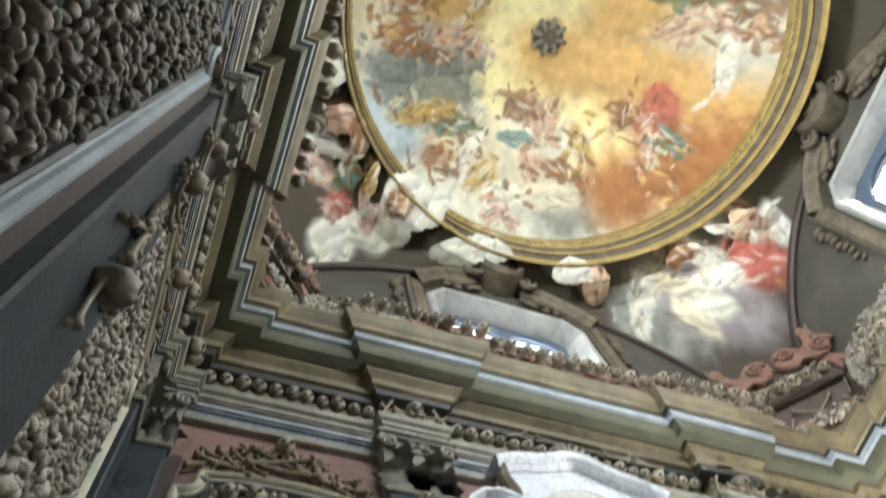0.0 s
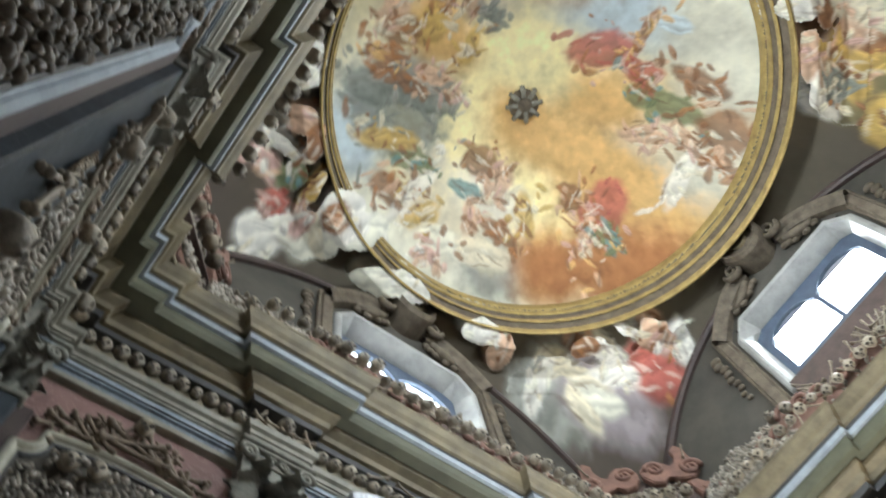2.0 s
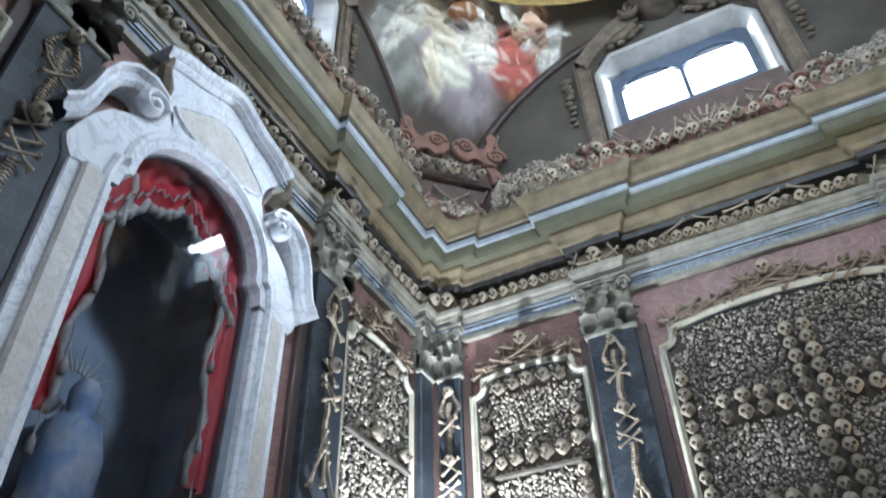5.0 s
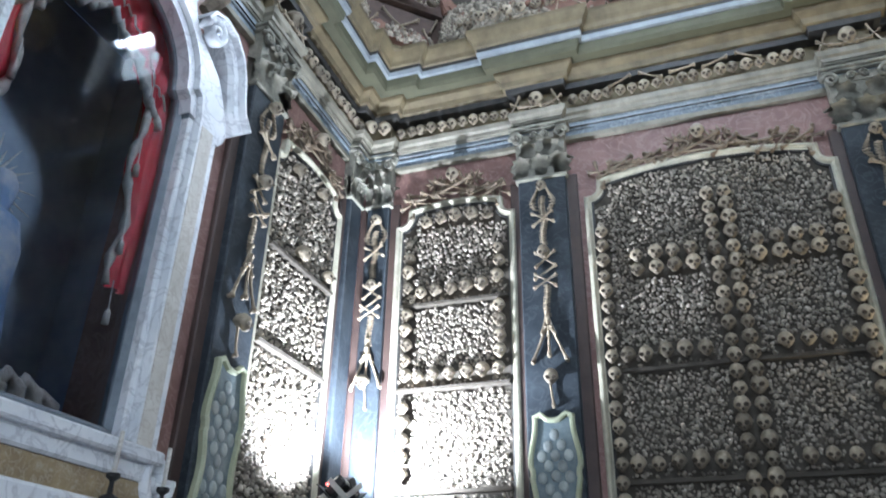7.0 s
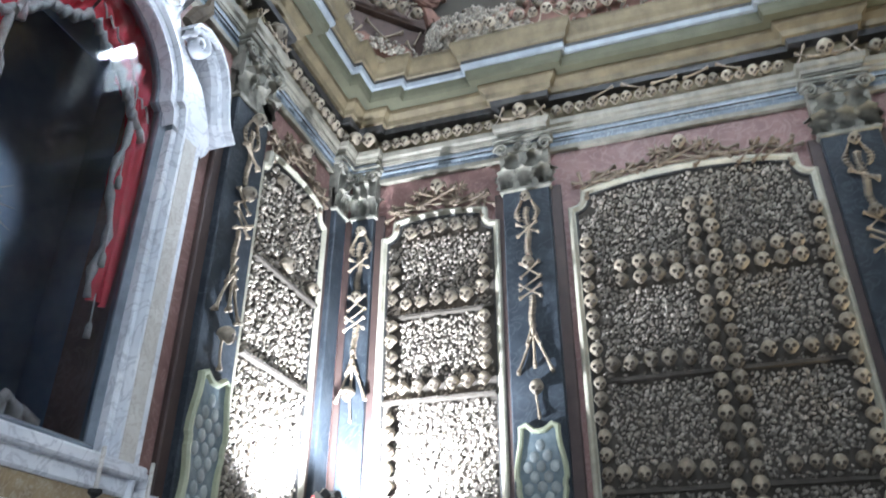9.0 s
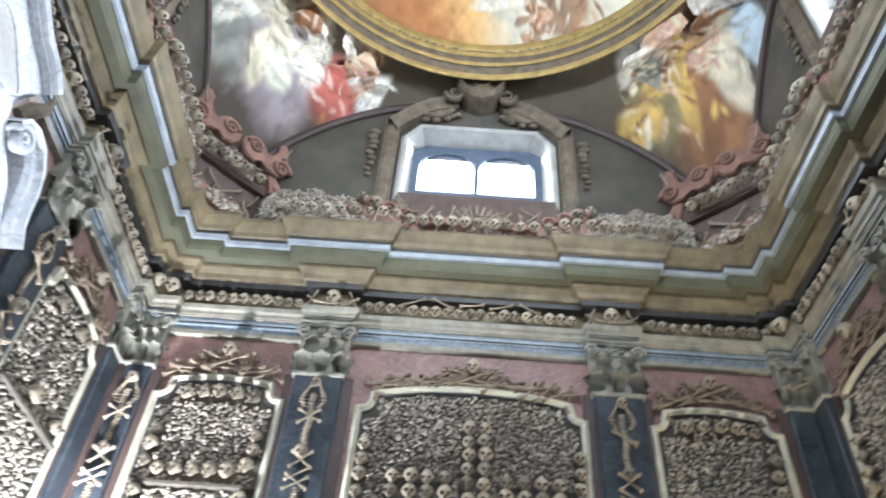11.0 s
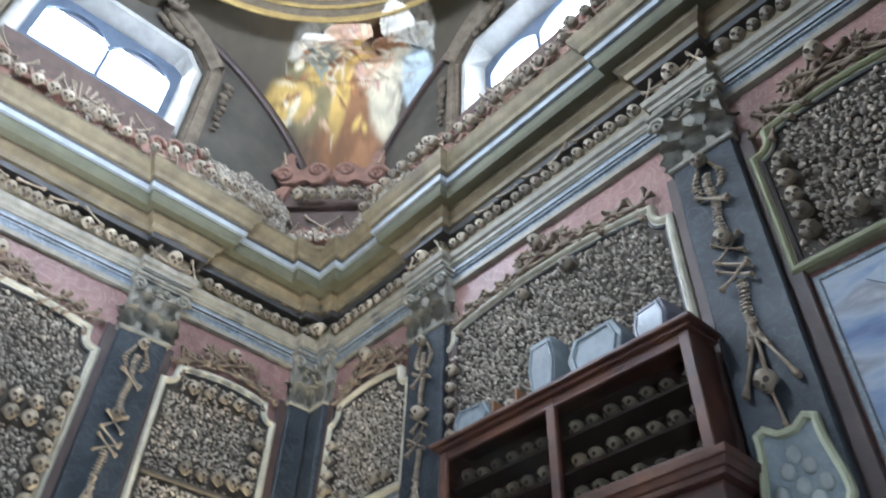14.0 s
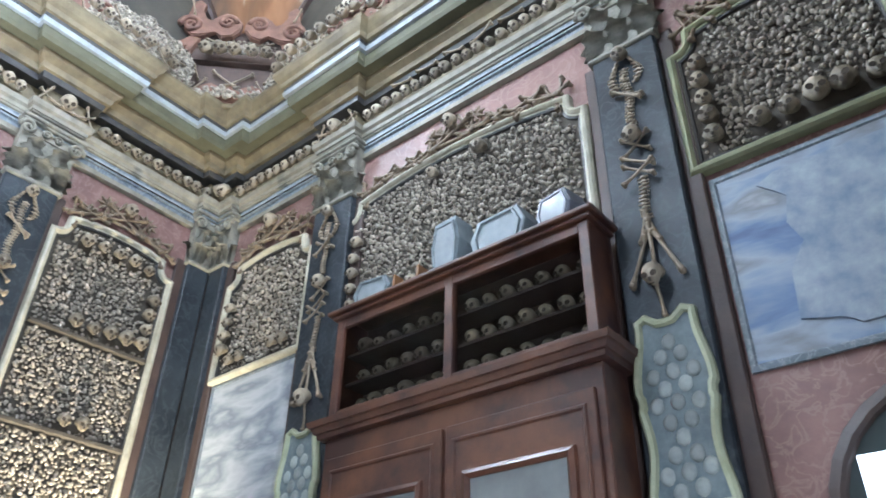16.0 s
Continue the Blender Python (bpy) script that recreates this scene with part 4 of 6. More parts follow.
def shield(parent, z0, z1, w, d):
    """A cartouche: wavy cream border round a mottled blue-grey field with pale plaques."""
    n = 40
    pts = []
    half = lambda s: w * (0.84 + 0.10 * math.cos(6.28 * s * 1.5 + 0.4) - 0.10 * max(0, s - 0.55) - (0.06 if 0.52 < s < 0.6 else 0))
    for k in range(n + 1):
        s = k / n
        pts.append((half(s), z0 + (z1 - z0) * s))
    top = [(w * 0.55, z1 + 0.015), (w * 0.25, z1 - 0.03), (0, z1 - 0.035), (-w * 0.25, z1 - 0.03), (-w * 0.55, z1 + 0.015)]
    outline = pts + top + [(-u, z) for u, z in reversed(pts)]
    part("field", prism(outline, d, d + 0.02), FIELD, parent, "mottled blue-grey field")
    part("border", sweep(outline, [(0.035, d), (0.035, d + 0.035), (0.02, d + 0.05), (0.0, d + 0.045), (-0.008, d + 0.02)]), SHIELDEDGE, parent, "cream-green wavy border")
    rng = random.Random(int(z0 * 100))
    for i in range(10):
        zz = z0 + 0.07 + (z1 - z0 - 0.12) * i / 10
        for s in (-1, 0, 1) if i % 2 else (-0.5, 0.5):
            if abs(s) * w * 0.55 < half((zz - z0) / (z1 - z0)) - 0.05:
                bm = bmesh.new()
                bmesh.ops.create_icosphere(bm, subdivisions=2, radius=0.040, matrix=Matrix.Translation((s * w * 0.55, d + 0.02, zz + rng.uniform(-0.01, 0.01))) @ Matrix.Diagonal((1, 0.35, 1.2, 1)))
                part("plaque", bm, PLAQUE, parent, smooth=True)


FIELD = surface("blue_grey_field", (0.10, 0.13, 0.15), (0.18, 0.22, 0.23), 14, rough=0.45)
SHIELDEDGE = surface("cream_green_border", (0.42, 0.44, 0.31), (0.30, 0.32, 0.21), 8, rough=0.5)
PLAQUE = surface("pale_plaque", (0.34, 0.37, 0.36), (0.22, 0.25, 0.25), 12, rough=0.5, vary=0.3)


def trophy(th, z_top, z_low, d, mirror=1):
    """Skulls, crossed bones and strings of vertebrae hung down a pilaster, in its own axes."""
    z = z_top
    skull(th, 0, d + 0.04, z - 0.06, 0.78, 0, -15)
    for s in (-1, 1):
        for k in range(7):
            a = math.pi * (0.15 + 0.7 * k / 6)
            linked("vertebra", VERTEBRA, th, pose(s * (0.035 + 0.085 * math.sin(a) * (0.4 + 0.1 * k)), d + 0.015, z - 0.02 - 0.035 * k, 0, s * (60 - 14 * k), 0))
    spine(th, 0, d + 0.02, z - 0.62, z - 0.08)
    bone(th, 0, d + 0.035, z - 0.34, 28, 2), bone(th, 0.0, d + 0.055, z - 0.36, -38 * mirror, 2)
    z2 = z - 0.80
    skull(th, 0, d + 0.05, z2, 0.85, 0, -15)
    bone(th, 0.0, d + 0.03, z2 + 0.02, 40, 2), bone(th, 0, d + 0.03, z2 + 0.02, -40, 2)
    bone(th, 0, d + 0.04, z2 - 0.12, -32 * mirror, 2), bone(th, 0, d + 0.05, z2 - 0.20, 35, 2), bone(th, 0, d + 0.06, z2 - 0.22, -30, 2)
    spine(th, 0, d + 0.02, z2 - 0.55, z2 - 0.22)
    z3 = z2 - 0.55
    bone(th, -0.02, d + 0.03, z3 - 0.06, 72, 2), bone(th, 0.03, d + 0.035, z3 - 0.05, 105, 2)
    bone(th, -0.085, d + 0.03, z3 - 0.26, 68, 1), bone(th, 0.085, d + 0.03, z3 - 0.26, 112, 1), bone(th, 0, d + 0.04, z3 - 0.20, 90, 1)
    skull(th, 0, d + 0.05, z_low, 0.88, 0, -15)
    bone(th, 0.0, d + 0.03, z_low - 0.05, 84, 2)


def pilaster(side, u, half, d, label, hang=True, z_low=3.62, plate=3.3, group="pilasters"):
    th = empty("pilaster", WALL[side] @ pose(u, 0, 0), label, "pilaster", group)
    part("backing", boxes((-half - 0.10, half + 0.10, 0, d * 0.45, 0.9, 5.74), bevel=0.01), BROWN, th, "dark brown backing strip")
    part("shaft", boxes((-half, half, 0, d, 0.95, 5.70), bevel=0.012), SLATE, th, "dark blue-grey marble shaft")
    part("base", boxes((-half - 0.06, half + 0.06, 0, d + 0.06, 0.0, 0.85), (-half - 0.03, half + 0.03, 0, d + 0.03, 0.851, 0.948), bevel=0.02), SLATE, th)
    capital(th, half, 5.72, 6.34, d)
    if hang:
        trophy(th, 5.58, z_low, d, 1 if u > 0 else -1)
    if plate:
        shield(th, plate - 0.98, plate, half * 0.86, d + 0.002)
    return th


for side in WALL:
    for s in (-1, 1):
        pilaster(side, s * 1.45, 0.235, 0.12, "dark blue marble pilaster hung with skulls and crossed bones", True, 3.74 if side == "south" else 3.58, {"south": 3.56, "west": 2.6}.get(side, 3.32))
CORNER_LABEL = "dark marble corner pilaster with a leafy capital"
for side in WALL:
    for s in (-1, 1):
        hang = (side, s) in (("east", 1),)
        th = pilaster(side, s * 3.20, 0.125, 0.10, CORNER_LABEL + (" hung with small bones" if hang else ""), False, 3.62, False, "corner pilasters")
        if hang:
            trophy(th, 5.5, 3.7, 0.10)


# ---- garlands of bones on the rose band ----
def garland(side, u, half, z, skull_u=0.0):
    th = empty("bone_garland", WALL[side] @ pose(u, 0.02, z), "garland of brown bones and a pale skull on the rose wall", "bone garland", "bone garlands")
    skull(th, skull_u, 0.08, 0.05, 0.95, 0, -20)
    bone(th, 0, 0.05, 0.02, 24, 1), bone(th, 0.02, 0.06, 0.02, -24, 1), bone(th, -0.12, 0.04, 0.06, 62, 2), bone(th, 0.12, 0.04, 0.06, -62, 2), bone(th, 0.0, 0.05, -0.05, 3, 1)
    for s in (-1, 1):
        n = int(half / 0.15)
        for k in range(n):
            x = 0.16 + k * (half - 0.12) / n
            bone(th, s * (x + 0.06), 0.03, 0.0 - 0.10 * (x / half) ** 2 + 0.02 * math.sin(k * 2.1), s * (-12 + 34 * (k % 2) - 16), 2 if k % 3 else 1)
        for k in range(n):
            x = 0.22 + k * (half - 0.2) / n
            bone(th, s * x, 0.05, -0.03 - 0.10 * (x / half) ** 2, s * RNG.uniform(-50, 50), 2)
        for k in range(9):
            a = math.pi * 2 * k / 9
            linked("vertebra", VERTEBRA, th, pose(s * 0.20 + 0.075 * math.cos(a), 0.035, 0.10 + 0.06 * math.sin(a), 0, math.degrees(-a), 0))
        bone(th, s * (half + 0.02), 0.03, -0.13, 78 * s, 2), bone(th, s * (half - 0.05), 0.035, -0.14, -70 * s, 2)
    for ob in th.children:
        if not ob.name.startswith("skull"):
            ob.scale = ob.scale * 1.3
            ob.material_slots[0].link = "OBJECT"
            ob.material_slots[0].material = BROWNBONE


for side, spots in (("east", ((-0.04, 0.92), (2.37, 0.46), (-2.36, 0.46))), ("north", ((2.37, 0.46), (-2.37, 0.46))),
                    ("south", ((0.1, 0.98), (2.37, 0.46), (-2.36, 0.46))), ("west", ((0.0, 0.92), (2.37, 0.46), (-2.37, 0.46)))):
    for u, half in spots:
        garland(side, u, half, 5.80 if half > 0.6 else 5.80)

# ---- skull rows on the entablature ----
for side, M in WALL.items():
    th = empty("skull_row", M @ pose(0, 0, 6.485), "row of weathered skulls along the architrave ledge", "skull row", "skull rows")
    u = -3.05
    while u < 3.06:
        near = min(abs(u - 1.45), abs(u + 1.45))
        if near > 0.33:
            skull(th, u, 0.11, 0.02, RNG.uniform(0.72, 0.86), 0, -24)
        u += 0.118
    for s in (-1.45, 1.45):
        skull(th, s, 0.19, 0.02, 1.05, 0, -24)
        for k in (-1, 1):
            bone(th, s + k * 0.16, 0.20, 0.07, k * 30, 2), bone(th, s + k * 0.22, 0.20, 0.10, k * 115, 2), bone(th, s + k * 0.06, 0.24, 0.03, 4 * k, 2)
    for s in (-3.12, 3.12):
        skull(th, s, 0.22, 0.02, 1.0, 0, -24)
    for k in range(5):
        x = -0.6 + 0.3 * k
        bone(th, x, 0.20, 0.15, RNG.uniform(-30, 30), 2)


# ---- windows in the lunettes ----
def arch_window(side, number):
    th = empty("window_%d" % number, WALL[side] @ pose(0, 0, 8.36), "two-light arched lunette window in a splayed stone surround", "window", kind="structure")
    # splayed reveal
    f = [(-0.92, -0.02), (0.92, -0.02), (0.92, 1.06), (0.74, 1.30), (-0.74, 1.30), (-0.92, 1.06)]
    b = [(-0.84, 0.29), (0.84, 0.29), (0.84, 1.16), (0.70, 1.24), (-0.70, 1.24), (-0.84, 1.16)]
    bm = bmesh.new()
    fo, ba = [bm.verts.new((u, LUN + 0.02, z)) for u, z in f], [bm.verts.new((u, -0.14, z)) for u, z in b]
    for k in range(6):
        bm.faces.new((fo[k], fo[(k + 1) % 6], ba[(k + 1) % 6], ba[k]))
    part("reveal", bm, STONE, th, "pale splayed stone reveal")
    part("surround", sweep(f, [(0.0, LUN - 0.02), (0.0, LUN + 0.04), (0.03, LUN + 0.06), (0.06, LUN + 0.05), (0.08, LUN + 0.03), (0.09, LUN)]), STONE, th, "pale stone surround")
    # dark frame with two arched lights
    def light_hole(u0, u1):
        n = 8
        zc, ztop = 0.92, 1.24
        bm = bmesh.new()
        arch = [(u0 + (u1 - u0) * k / n, zc + 0.19 * (1 - abs(2 * k / n - 1) ** 2.4)) for k in range(n + 1)]
        for d in (-0.16, -0.10):
            for (ua, za), (ub, zb) in zip(arch, arch[1:]):
                bm.faces.new([bm.verts.new(p) for p in ((ua, d, za), (ub, d, zb), (ub, d, ztop), (ua, d, ztop))])
        for (ua, za), (ub, zb) in zip(arch, arch[1:]):
            bm.faces.new([bm.verts.new(p) for p in ((ua, -0.16, za), (ub, -0.16, zb), (ub, -0.10, zb), (ua, -0.10, za))])
        return bm
    fr = part("window_frame", boxes((-0.86, -0.755, -0.16, -0.10, 0.25, 1.24), (0.755, 0.86, -0.16, -0.10, 0.25, 1.24), (-0.025, 0.025, -0.16, -0.10, 0.35, 1.24),
                                    (-0.755, 0.755, -0.16, -0.10, 0.25, 0.35)), WINFRAME, th, "dark blue-grey painted frame")
    for u0, u1 in ((-0.755, -0.025), (0.025, 0.755)):
        part("arch_head", light_hole(u0, u1), WINFRAME, th)
        pane = part("pane", boxes((u0, u1, -0.145, -0.138, 0.35, 1.14)), GLASS, th)
        pane.visible_shadow = False
    # side strips, pediment and cartouche in brown stucco
    for s in (-1, 1):
        part("side_strip", boxes((s * 1.14 - 0.10, s * 1.14 + 0.10, LUN, LUN + 0.06, -0.95, 1.42), (s * 1.14 - 0.06, s * 1.14 + 0.06, LUN + 0.061, LUN + 0.09, -0.85, 1.30), bevel=0.012), STUCCO, th, "brown stucco strip")
        for k in range(9):
            bm = bmesh.new()
            bmesh.ops.create_icosphere(bm, subdivisions=2, radius=0.07 - 0.004 * k, matrix=Matrix.Translation((s * (1.36 + 0.02 * math.sin(k * 2)), LUN + 0.03, 1.15 - 0.105 * k)) @ Matrix.Diagonal((1.1, 0.7, 0.8, 1)))
            part("festoon_bud", bm, STUCCO, th, smooth=True)
        pts = [(s * (0.30 + 0.14 * k), 1.62 + 0.20 - 0.016 * k * k) for k in range(7)]
        if s > 0:
            pts = pts[::-1]
        part("pediment", sweep(pts, [(-0.10, LUN), (-0.10, LUN + 0.10), (-0.04, LUN + 0.13), (0.0, LUN + 0.17), (0.05, LUN + 0.19), (0.08, LUN + 0.16), (0.08, LUN)], closed=False), STUCCO, th, "brown stucco broken pediment")
        for k in range(10):
            a = k / 9
            bm = bmesh.new()
            bmesh.ops.create_icosphere(bm, subdivisions=2, radius=0.050, matrix=Matrix.Translation((s * (0.30 + 0.62 * a), LUN + 0.06, 1.60 - 0.12 * math.sin(a * 3.1) + 0.05 * math.sin(k * 3.0))) @ Matrix.Diagonal((1.2, 0.8, 0.8, 1)))
            part("garland_bud", bm, STUCCO, th, smooth=True)
    ov = lambda rx, rz, n: [(rx * math.cos(2 * math.pi * k / n), 2.10 + rz * math.sin(2 * math.pi * k / n)) for k in range(n)]
    oval = ov(0.25, 0.34, 24)
    part("cartouche", prism(oval, LUN, LUN + 0.30, 0.02), STUCCO, th, "brown stucco oval cartouche")
    part("cartouche_rim", sweep(oval, [(0.08, LUN), (0.08, LUN + 0.32), (0.05, LUN + 0.38), (0.0, LUN + 0.35), (-0.02, LUN + 0.30)]), STUCCO, th)
    part("emblem", sweep(ov(0.11, 0.15, 20), [(0.03, LUN + 0.30), (0.02, LUN + 0.34), (0.0, LUN + 0.34), (-0.01, LUN + 0.30)]), OCHRE, th, "ochre oval emblem")
    for k in range(7):                       # shell of ribs over the cartouche
        a = radians(30 + 20 * k)
        part("shell_rib", tube([(0.10 * math.cos(a), LUN + 0.24, 2.44 + 0.06 * math.sin(a)), (0.22 * math.cos(a), LUN + 0.32, 2.48 + 0.14 * math.sin(a)), (0.30 * math.cos(a), LUN + 0.36, 2.48 + 0.22 * math.sin(a))], 0.042, 7, [0.7, 1.2, 0.8]), STUCCO, th, smooth=True)
    for sd in (-1, 1):
        part("side_scroll", volute_bm(0.15, 1.6, 0.036), STUCCO, th, smooth=True).matrix_local = pose(sd * 0.36, LUN + 0.22, 2.28) @ Matrix.Diagonal((sd, 1.6, 1.2, 1))
        part("side_scroll", volute_bm(0.13, 1.6, 0.034), STUCCO, th, smooth=True).matrix_local = pose(sd * 0.35, LUN + 0.20, 1.88) @ Matrix.Diagonal((sd, 1.6, -1.2, 1))
        part("drop_leaf", tube([(sd * 0.36, LUN + 0.10, 1.66), (sd * 0.50, LUN + 0.12, 1.52), (sd * 0.66, LUN + 0.09, 1.50), (sd * 0.78, LUN + 0.06, 1.58)], 0.05, 7, [0.8, 1.2, 0.9, 0.3]), STUCCO, th, smooth=True)


WINFRAME = surface("window_frame_paint", (0.10, 0.13, 0.18), (0.07, 0.09, 0.13), 8, rough=0.5)
for k, side in enumerate(WALL):
    arch_window(side, k + 1)


# ---- the ledge above the cornice ----
def ledge(side, seed):
    rng = np.random.default_rng(seed)
    th = empty("bone_ledge", WALL[side] @ pose(0, 0, 7.405), "rose stucco ledge board heaped with bones and a skull row", "bone heap", "bone heaps on the cornice")
    n = 60
    top = []
    for k in range(n + 1):
        u = 2.35 - 4.7 * k / n
        z = 0.30 + 0.06 * math.sin(u * 9) + 0.05 * math.sin(u * 17 + 1) + (0.16 if 1.0 < abs(u) < 2.2 else 0)
        top.append((u, z))
    part("board", prism([(-2.35, 0.0), (2.35, 0.0)] + top, 0.33, 0.37, 0.008), PINKBOARD, th, "rose stucco board with a wavy top")
    part("sill_board", boxes((-0.93, 0.93, 0.29, 0.308, 0.0, 0.80), bevel=0.004), DARKBOARD, th, "dark brown board under the window")
    for s in (-1, 1):
        # scrolled rose cut-outs in front of the heaps
        for u, z, r in ((0.98, 0.36, 0.10), (1.16, 0.42, 0.12), (1.36, 0.30, 0.09), (0.80, 0.28, 0.09), (0.52, 0.22, 0.08), (0.32, 0.24, 0.07)):
            part("scroll", volute_bm(r, 1.4, 0.026), PINKBOARD, th, smooth=True).matrix_local = pose(s * u, 0.44, z) @ Matrix.Diagonal((s, 1.4, 1 if r > 0.085 else -1, 1))
        lobe = [(0.62, 0.0), (1.46, 0.0), (1.46, 0.20), (1.34, 0.32), (1.26, 0.46), (1.10, 0.52), (0.98, 0.44), (0.90, 0.30), (0.78, 0.34), (0.66, 0.22)]
        part("scroll_board", prism([(s * u, z) for u, z in (lobe if s > 0 else lobe[::-1])], 0.385, 0.42, 0.01), PINKBOARD, th, "rose scrolled board")
    # banked heaps between the window and the corners
    pts = []
    for s in (-1, 1):
        for _ in range(2300):
            u = rng.uniform(1.22, 2.42)
            h = 0.46 + 0.24 * min(1, (u - 1.1) / 0.75) - 0.25 * max(0, u - 2.2) / 0.22
            z = rng.uniform(0.06, 1) * h
            pts.append((s * u, 0.45 - 0.20 * z + rng.uniform(-0.025, 0.025), z + 0.03 * math.sin(u * 14)))
    for _ in range(200):
        pts.append((rng.uniform(-2.4, 2.4), 0.39 + rng.uniform(0, 0.06), 0.03 + abs(rng.normal()) * 0.10))
    pts = np.array(pts)
    v, f = knobs(pts, rng.uniform(0.014, 0.030, len(pts)), seed, (1.6, 0.8, 0.7), coarse=True)
    ob = arrays("packed_bone", v, f, BONE, th, "banked grey bone ends")
    ob["kind"] = "stuff"
    for k in range(44):
        u = -2.2 + 4.4 * k / 43 + rng.uniform(-0.05, 0.05)
        bone(th, u, 0.44 + 0.05 * rng.random(), 0.12 + 0.26 * rng.random(), rng.uniform(-80, 80), 2, rng.uniform(-25, 25))
    for k in range(14):                      # bones laid against the sill board
        bone(th, rng.uniform(-0.9, 0.9), 0.33 + 0.04 * rng.random(), rng.uniform(0.25, 0.66), rng.uniform(-60, 60), 2, 0)
    for k in range(11):                      # a fan of bones under the window
        a = 15 + 15 * k
        bone(th, 0.21 * math.cos(radians(a)), 0.46, 0.14 + 0.20 * math.sin(radians(a)), a, 2)
    u = -2.28
    while u < 2.3:
        if abs(u) < 2.2:
            skull(th, u, 0.535 + (0.085 if abs(abs(u) - 1.45) < 0.6 else 0), 0.012, RNG.uniform(0.76, 0.88), 0, -24)
        u += 0.150
    for s in (-1, 1):
        skull(th, s * 1.12, 0.47, 0.30, 1.0, 0, -20)
        skull(th, s * 1.30, 0.45, 0.42, 0.9)


for k, side in enumerate(WALL):
    ledge(side, 100 + k)


# ---- corner ornaments ----
def corner(x, y, yaw, seed):
    """A scrolled rose board across a corner of the cornice with five skulls and crossed bones."""
    th = empty("corner_ornament", pose(x, y, 7.40, 0, 0, yaw), "rose stucco scrolled corner board with five skulls and bones", "ornament", "corner ornaments")
    part("panel", prism([(-0.56, 0.02), (0.56, 0.02), (0.56, 0.56), (0.48, 0.98), (0.30, 1.16), (-0.30, 1.16), (-0.48, 0.98), (-0.56, 0.56)], -0.06, 0.0), DARKBOARD, th, "dark brown panel")
    for s in (-1, 1):
        # lower C-shaped lobe, middle strap and the spread upper scroll
        low_lobe = [(0.46, 0.02), (0.66, 0.06), (0.80, 0.30), (0.88, 0.52), (0.86, 0.72), (0.76, 0.86), (0.62, 0.88), (0.56, 0.80), (0.64, 0.74), (0.68, 0.62), (0.62, 0.48), (0.52, 0.30)]
        strap = [(0.54, 0.70), (0.64, 0.78), (0.66, 0.90), (0.58, 0.98), (0.46, 0.96), (0.50, 0.84)]
        wing = [(0.02, 1.12), (0.10, 1.00), (0.22, 0.96), (0.30, 1.06), (0.42, 0.98), (0.56, 0.96), (0.66, 1.06), (0.68, 1.22), (0.62, 1.36), (0.64, 1.50), (0.56, 1.58), (0.48, 1.50), (0.50, 1.36),
                (0.44, 1.24), (0.36, 1.20), (0.32, 1.30), (0.22, 1.38), (0.10, 1.34), (0.02, 1.24)]
        for nm, o, d0 in (("lower_scroll", low_lobe, 0.02), ("strap", strap, 0.0), ("upper_scroll", wing, 0.03)):
            part(nm, prism([(s * u, z) for u, z in (o if s > 0 else o[::-1])], d0, d0 + 0.07, 0.015), PINKBOARD, th, "rose scrolled board")
        part("scroll", volute_bm(0.13, 1.6, 0.032), PINKBOARD, th, smooth=True).matrix_local = pose(s * 0.58, 0.11, 1.12) @ Matrix.Diagonal((s, 1.2, 1, 1))
        part("scroll", volute_bm(0.11, 1.6, 0.028), PINKBOARD, th, smooth=True).matrix_local = pose(s * 0.18, 0.11, 1.20) @ Matrix.Diagonal((-s, 1.2, 1, 1))
        part("scroll", volute_bm(0.12, 1.5, 0.030), PINKBOARD, th, smooth=True).matrix_local = pose(s * 0.76, 0.10, 0.66) @ Matrix.Diagonal((s, 1.2, -1, 1))
        bone(th, s * 0.08, 0.05, 0.34, s * 38, 1), bone(th, s * 0.34, 0.06, 0.22, -s * 55, 2), bone(th, s * 0.40, 0.05, 0.42, s * 70, 2)
        bone(th, s * 0.70, 0.12, 0.62, s * 60, 2), bone(th, s * 0.60, 0.12, 1.40, s * 75, 2), bone(th, s * 0.26, 0.06, 0.92, s * 12, 2)
    part("shelf_block", boxes((-0.55, 0.55, -0.35, 0.04, -0.06, 0.0), bevel=0.01), OCHRE, th)
    part("skull_shelf", boxes((-0.50, 0.50, 0.002, 0.08, 0.585, 0.60), bevel=0.004), DARKBOARD, th, "dark shelf under the skulls")
    for k in range(5):
        skull(th, -0.34 + 0.17 * k, 0.13, 0.60, 1.08, 0, -20)
    part("foot_board", prism([(-0.46, 0.0), (0.46, 0.0), (0.46, 0.10), (0.36, 0.24), (0.22, 0.30), (0.10, 0.22), (0.0, 0.28), (-0.10, 0.22), (-0.22, 0.30), (-0.36, 0.24), (-0.46, 0.10)], 0.002, 0.03, 0.008), PINKBOARD, th, "rose foot board")
    rng = np.random.default_rng(seed)
    pts = np.stack([rng.uniform(-0.8, 0.8, 260), rng.uniform(0.09, 0.13, 260), np.abs(rng.normal(0, 0.07, 260)) + 0.02], 1)
    pts2 = np.stack([rng.uniform(-0.40, 0.40, 130), rng.uniform(-0.01, 0.02, 130), rng.uniform(0.78, 1.02, 130)], 1)
    pts = np.concatenate([pts, pts2])
    v, f = knobs(pts, rng.uniform(0.016, 0.030, len(pts)), seed)
    arrays("packed_bone", v, f, BONE, th, "small bone ends")["kind"] = "stuff"


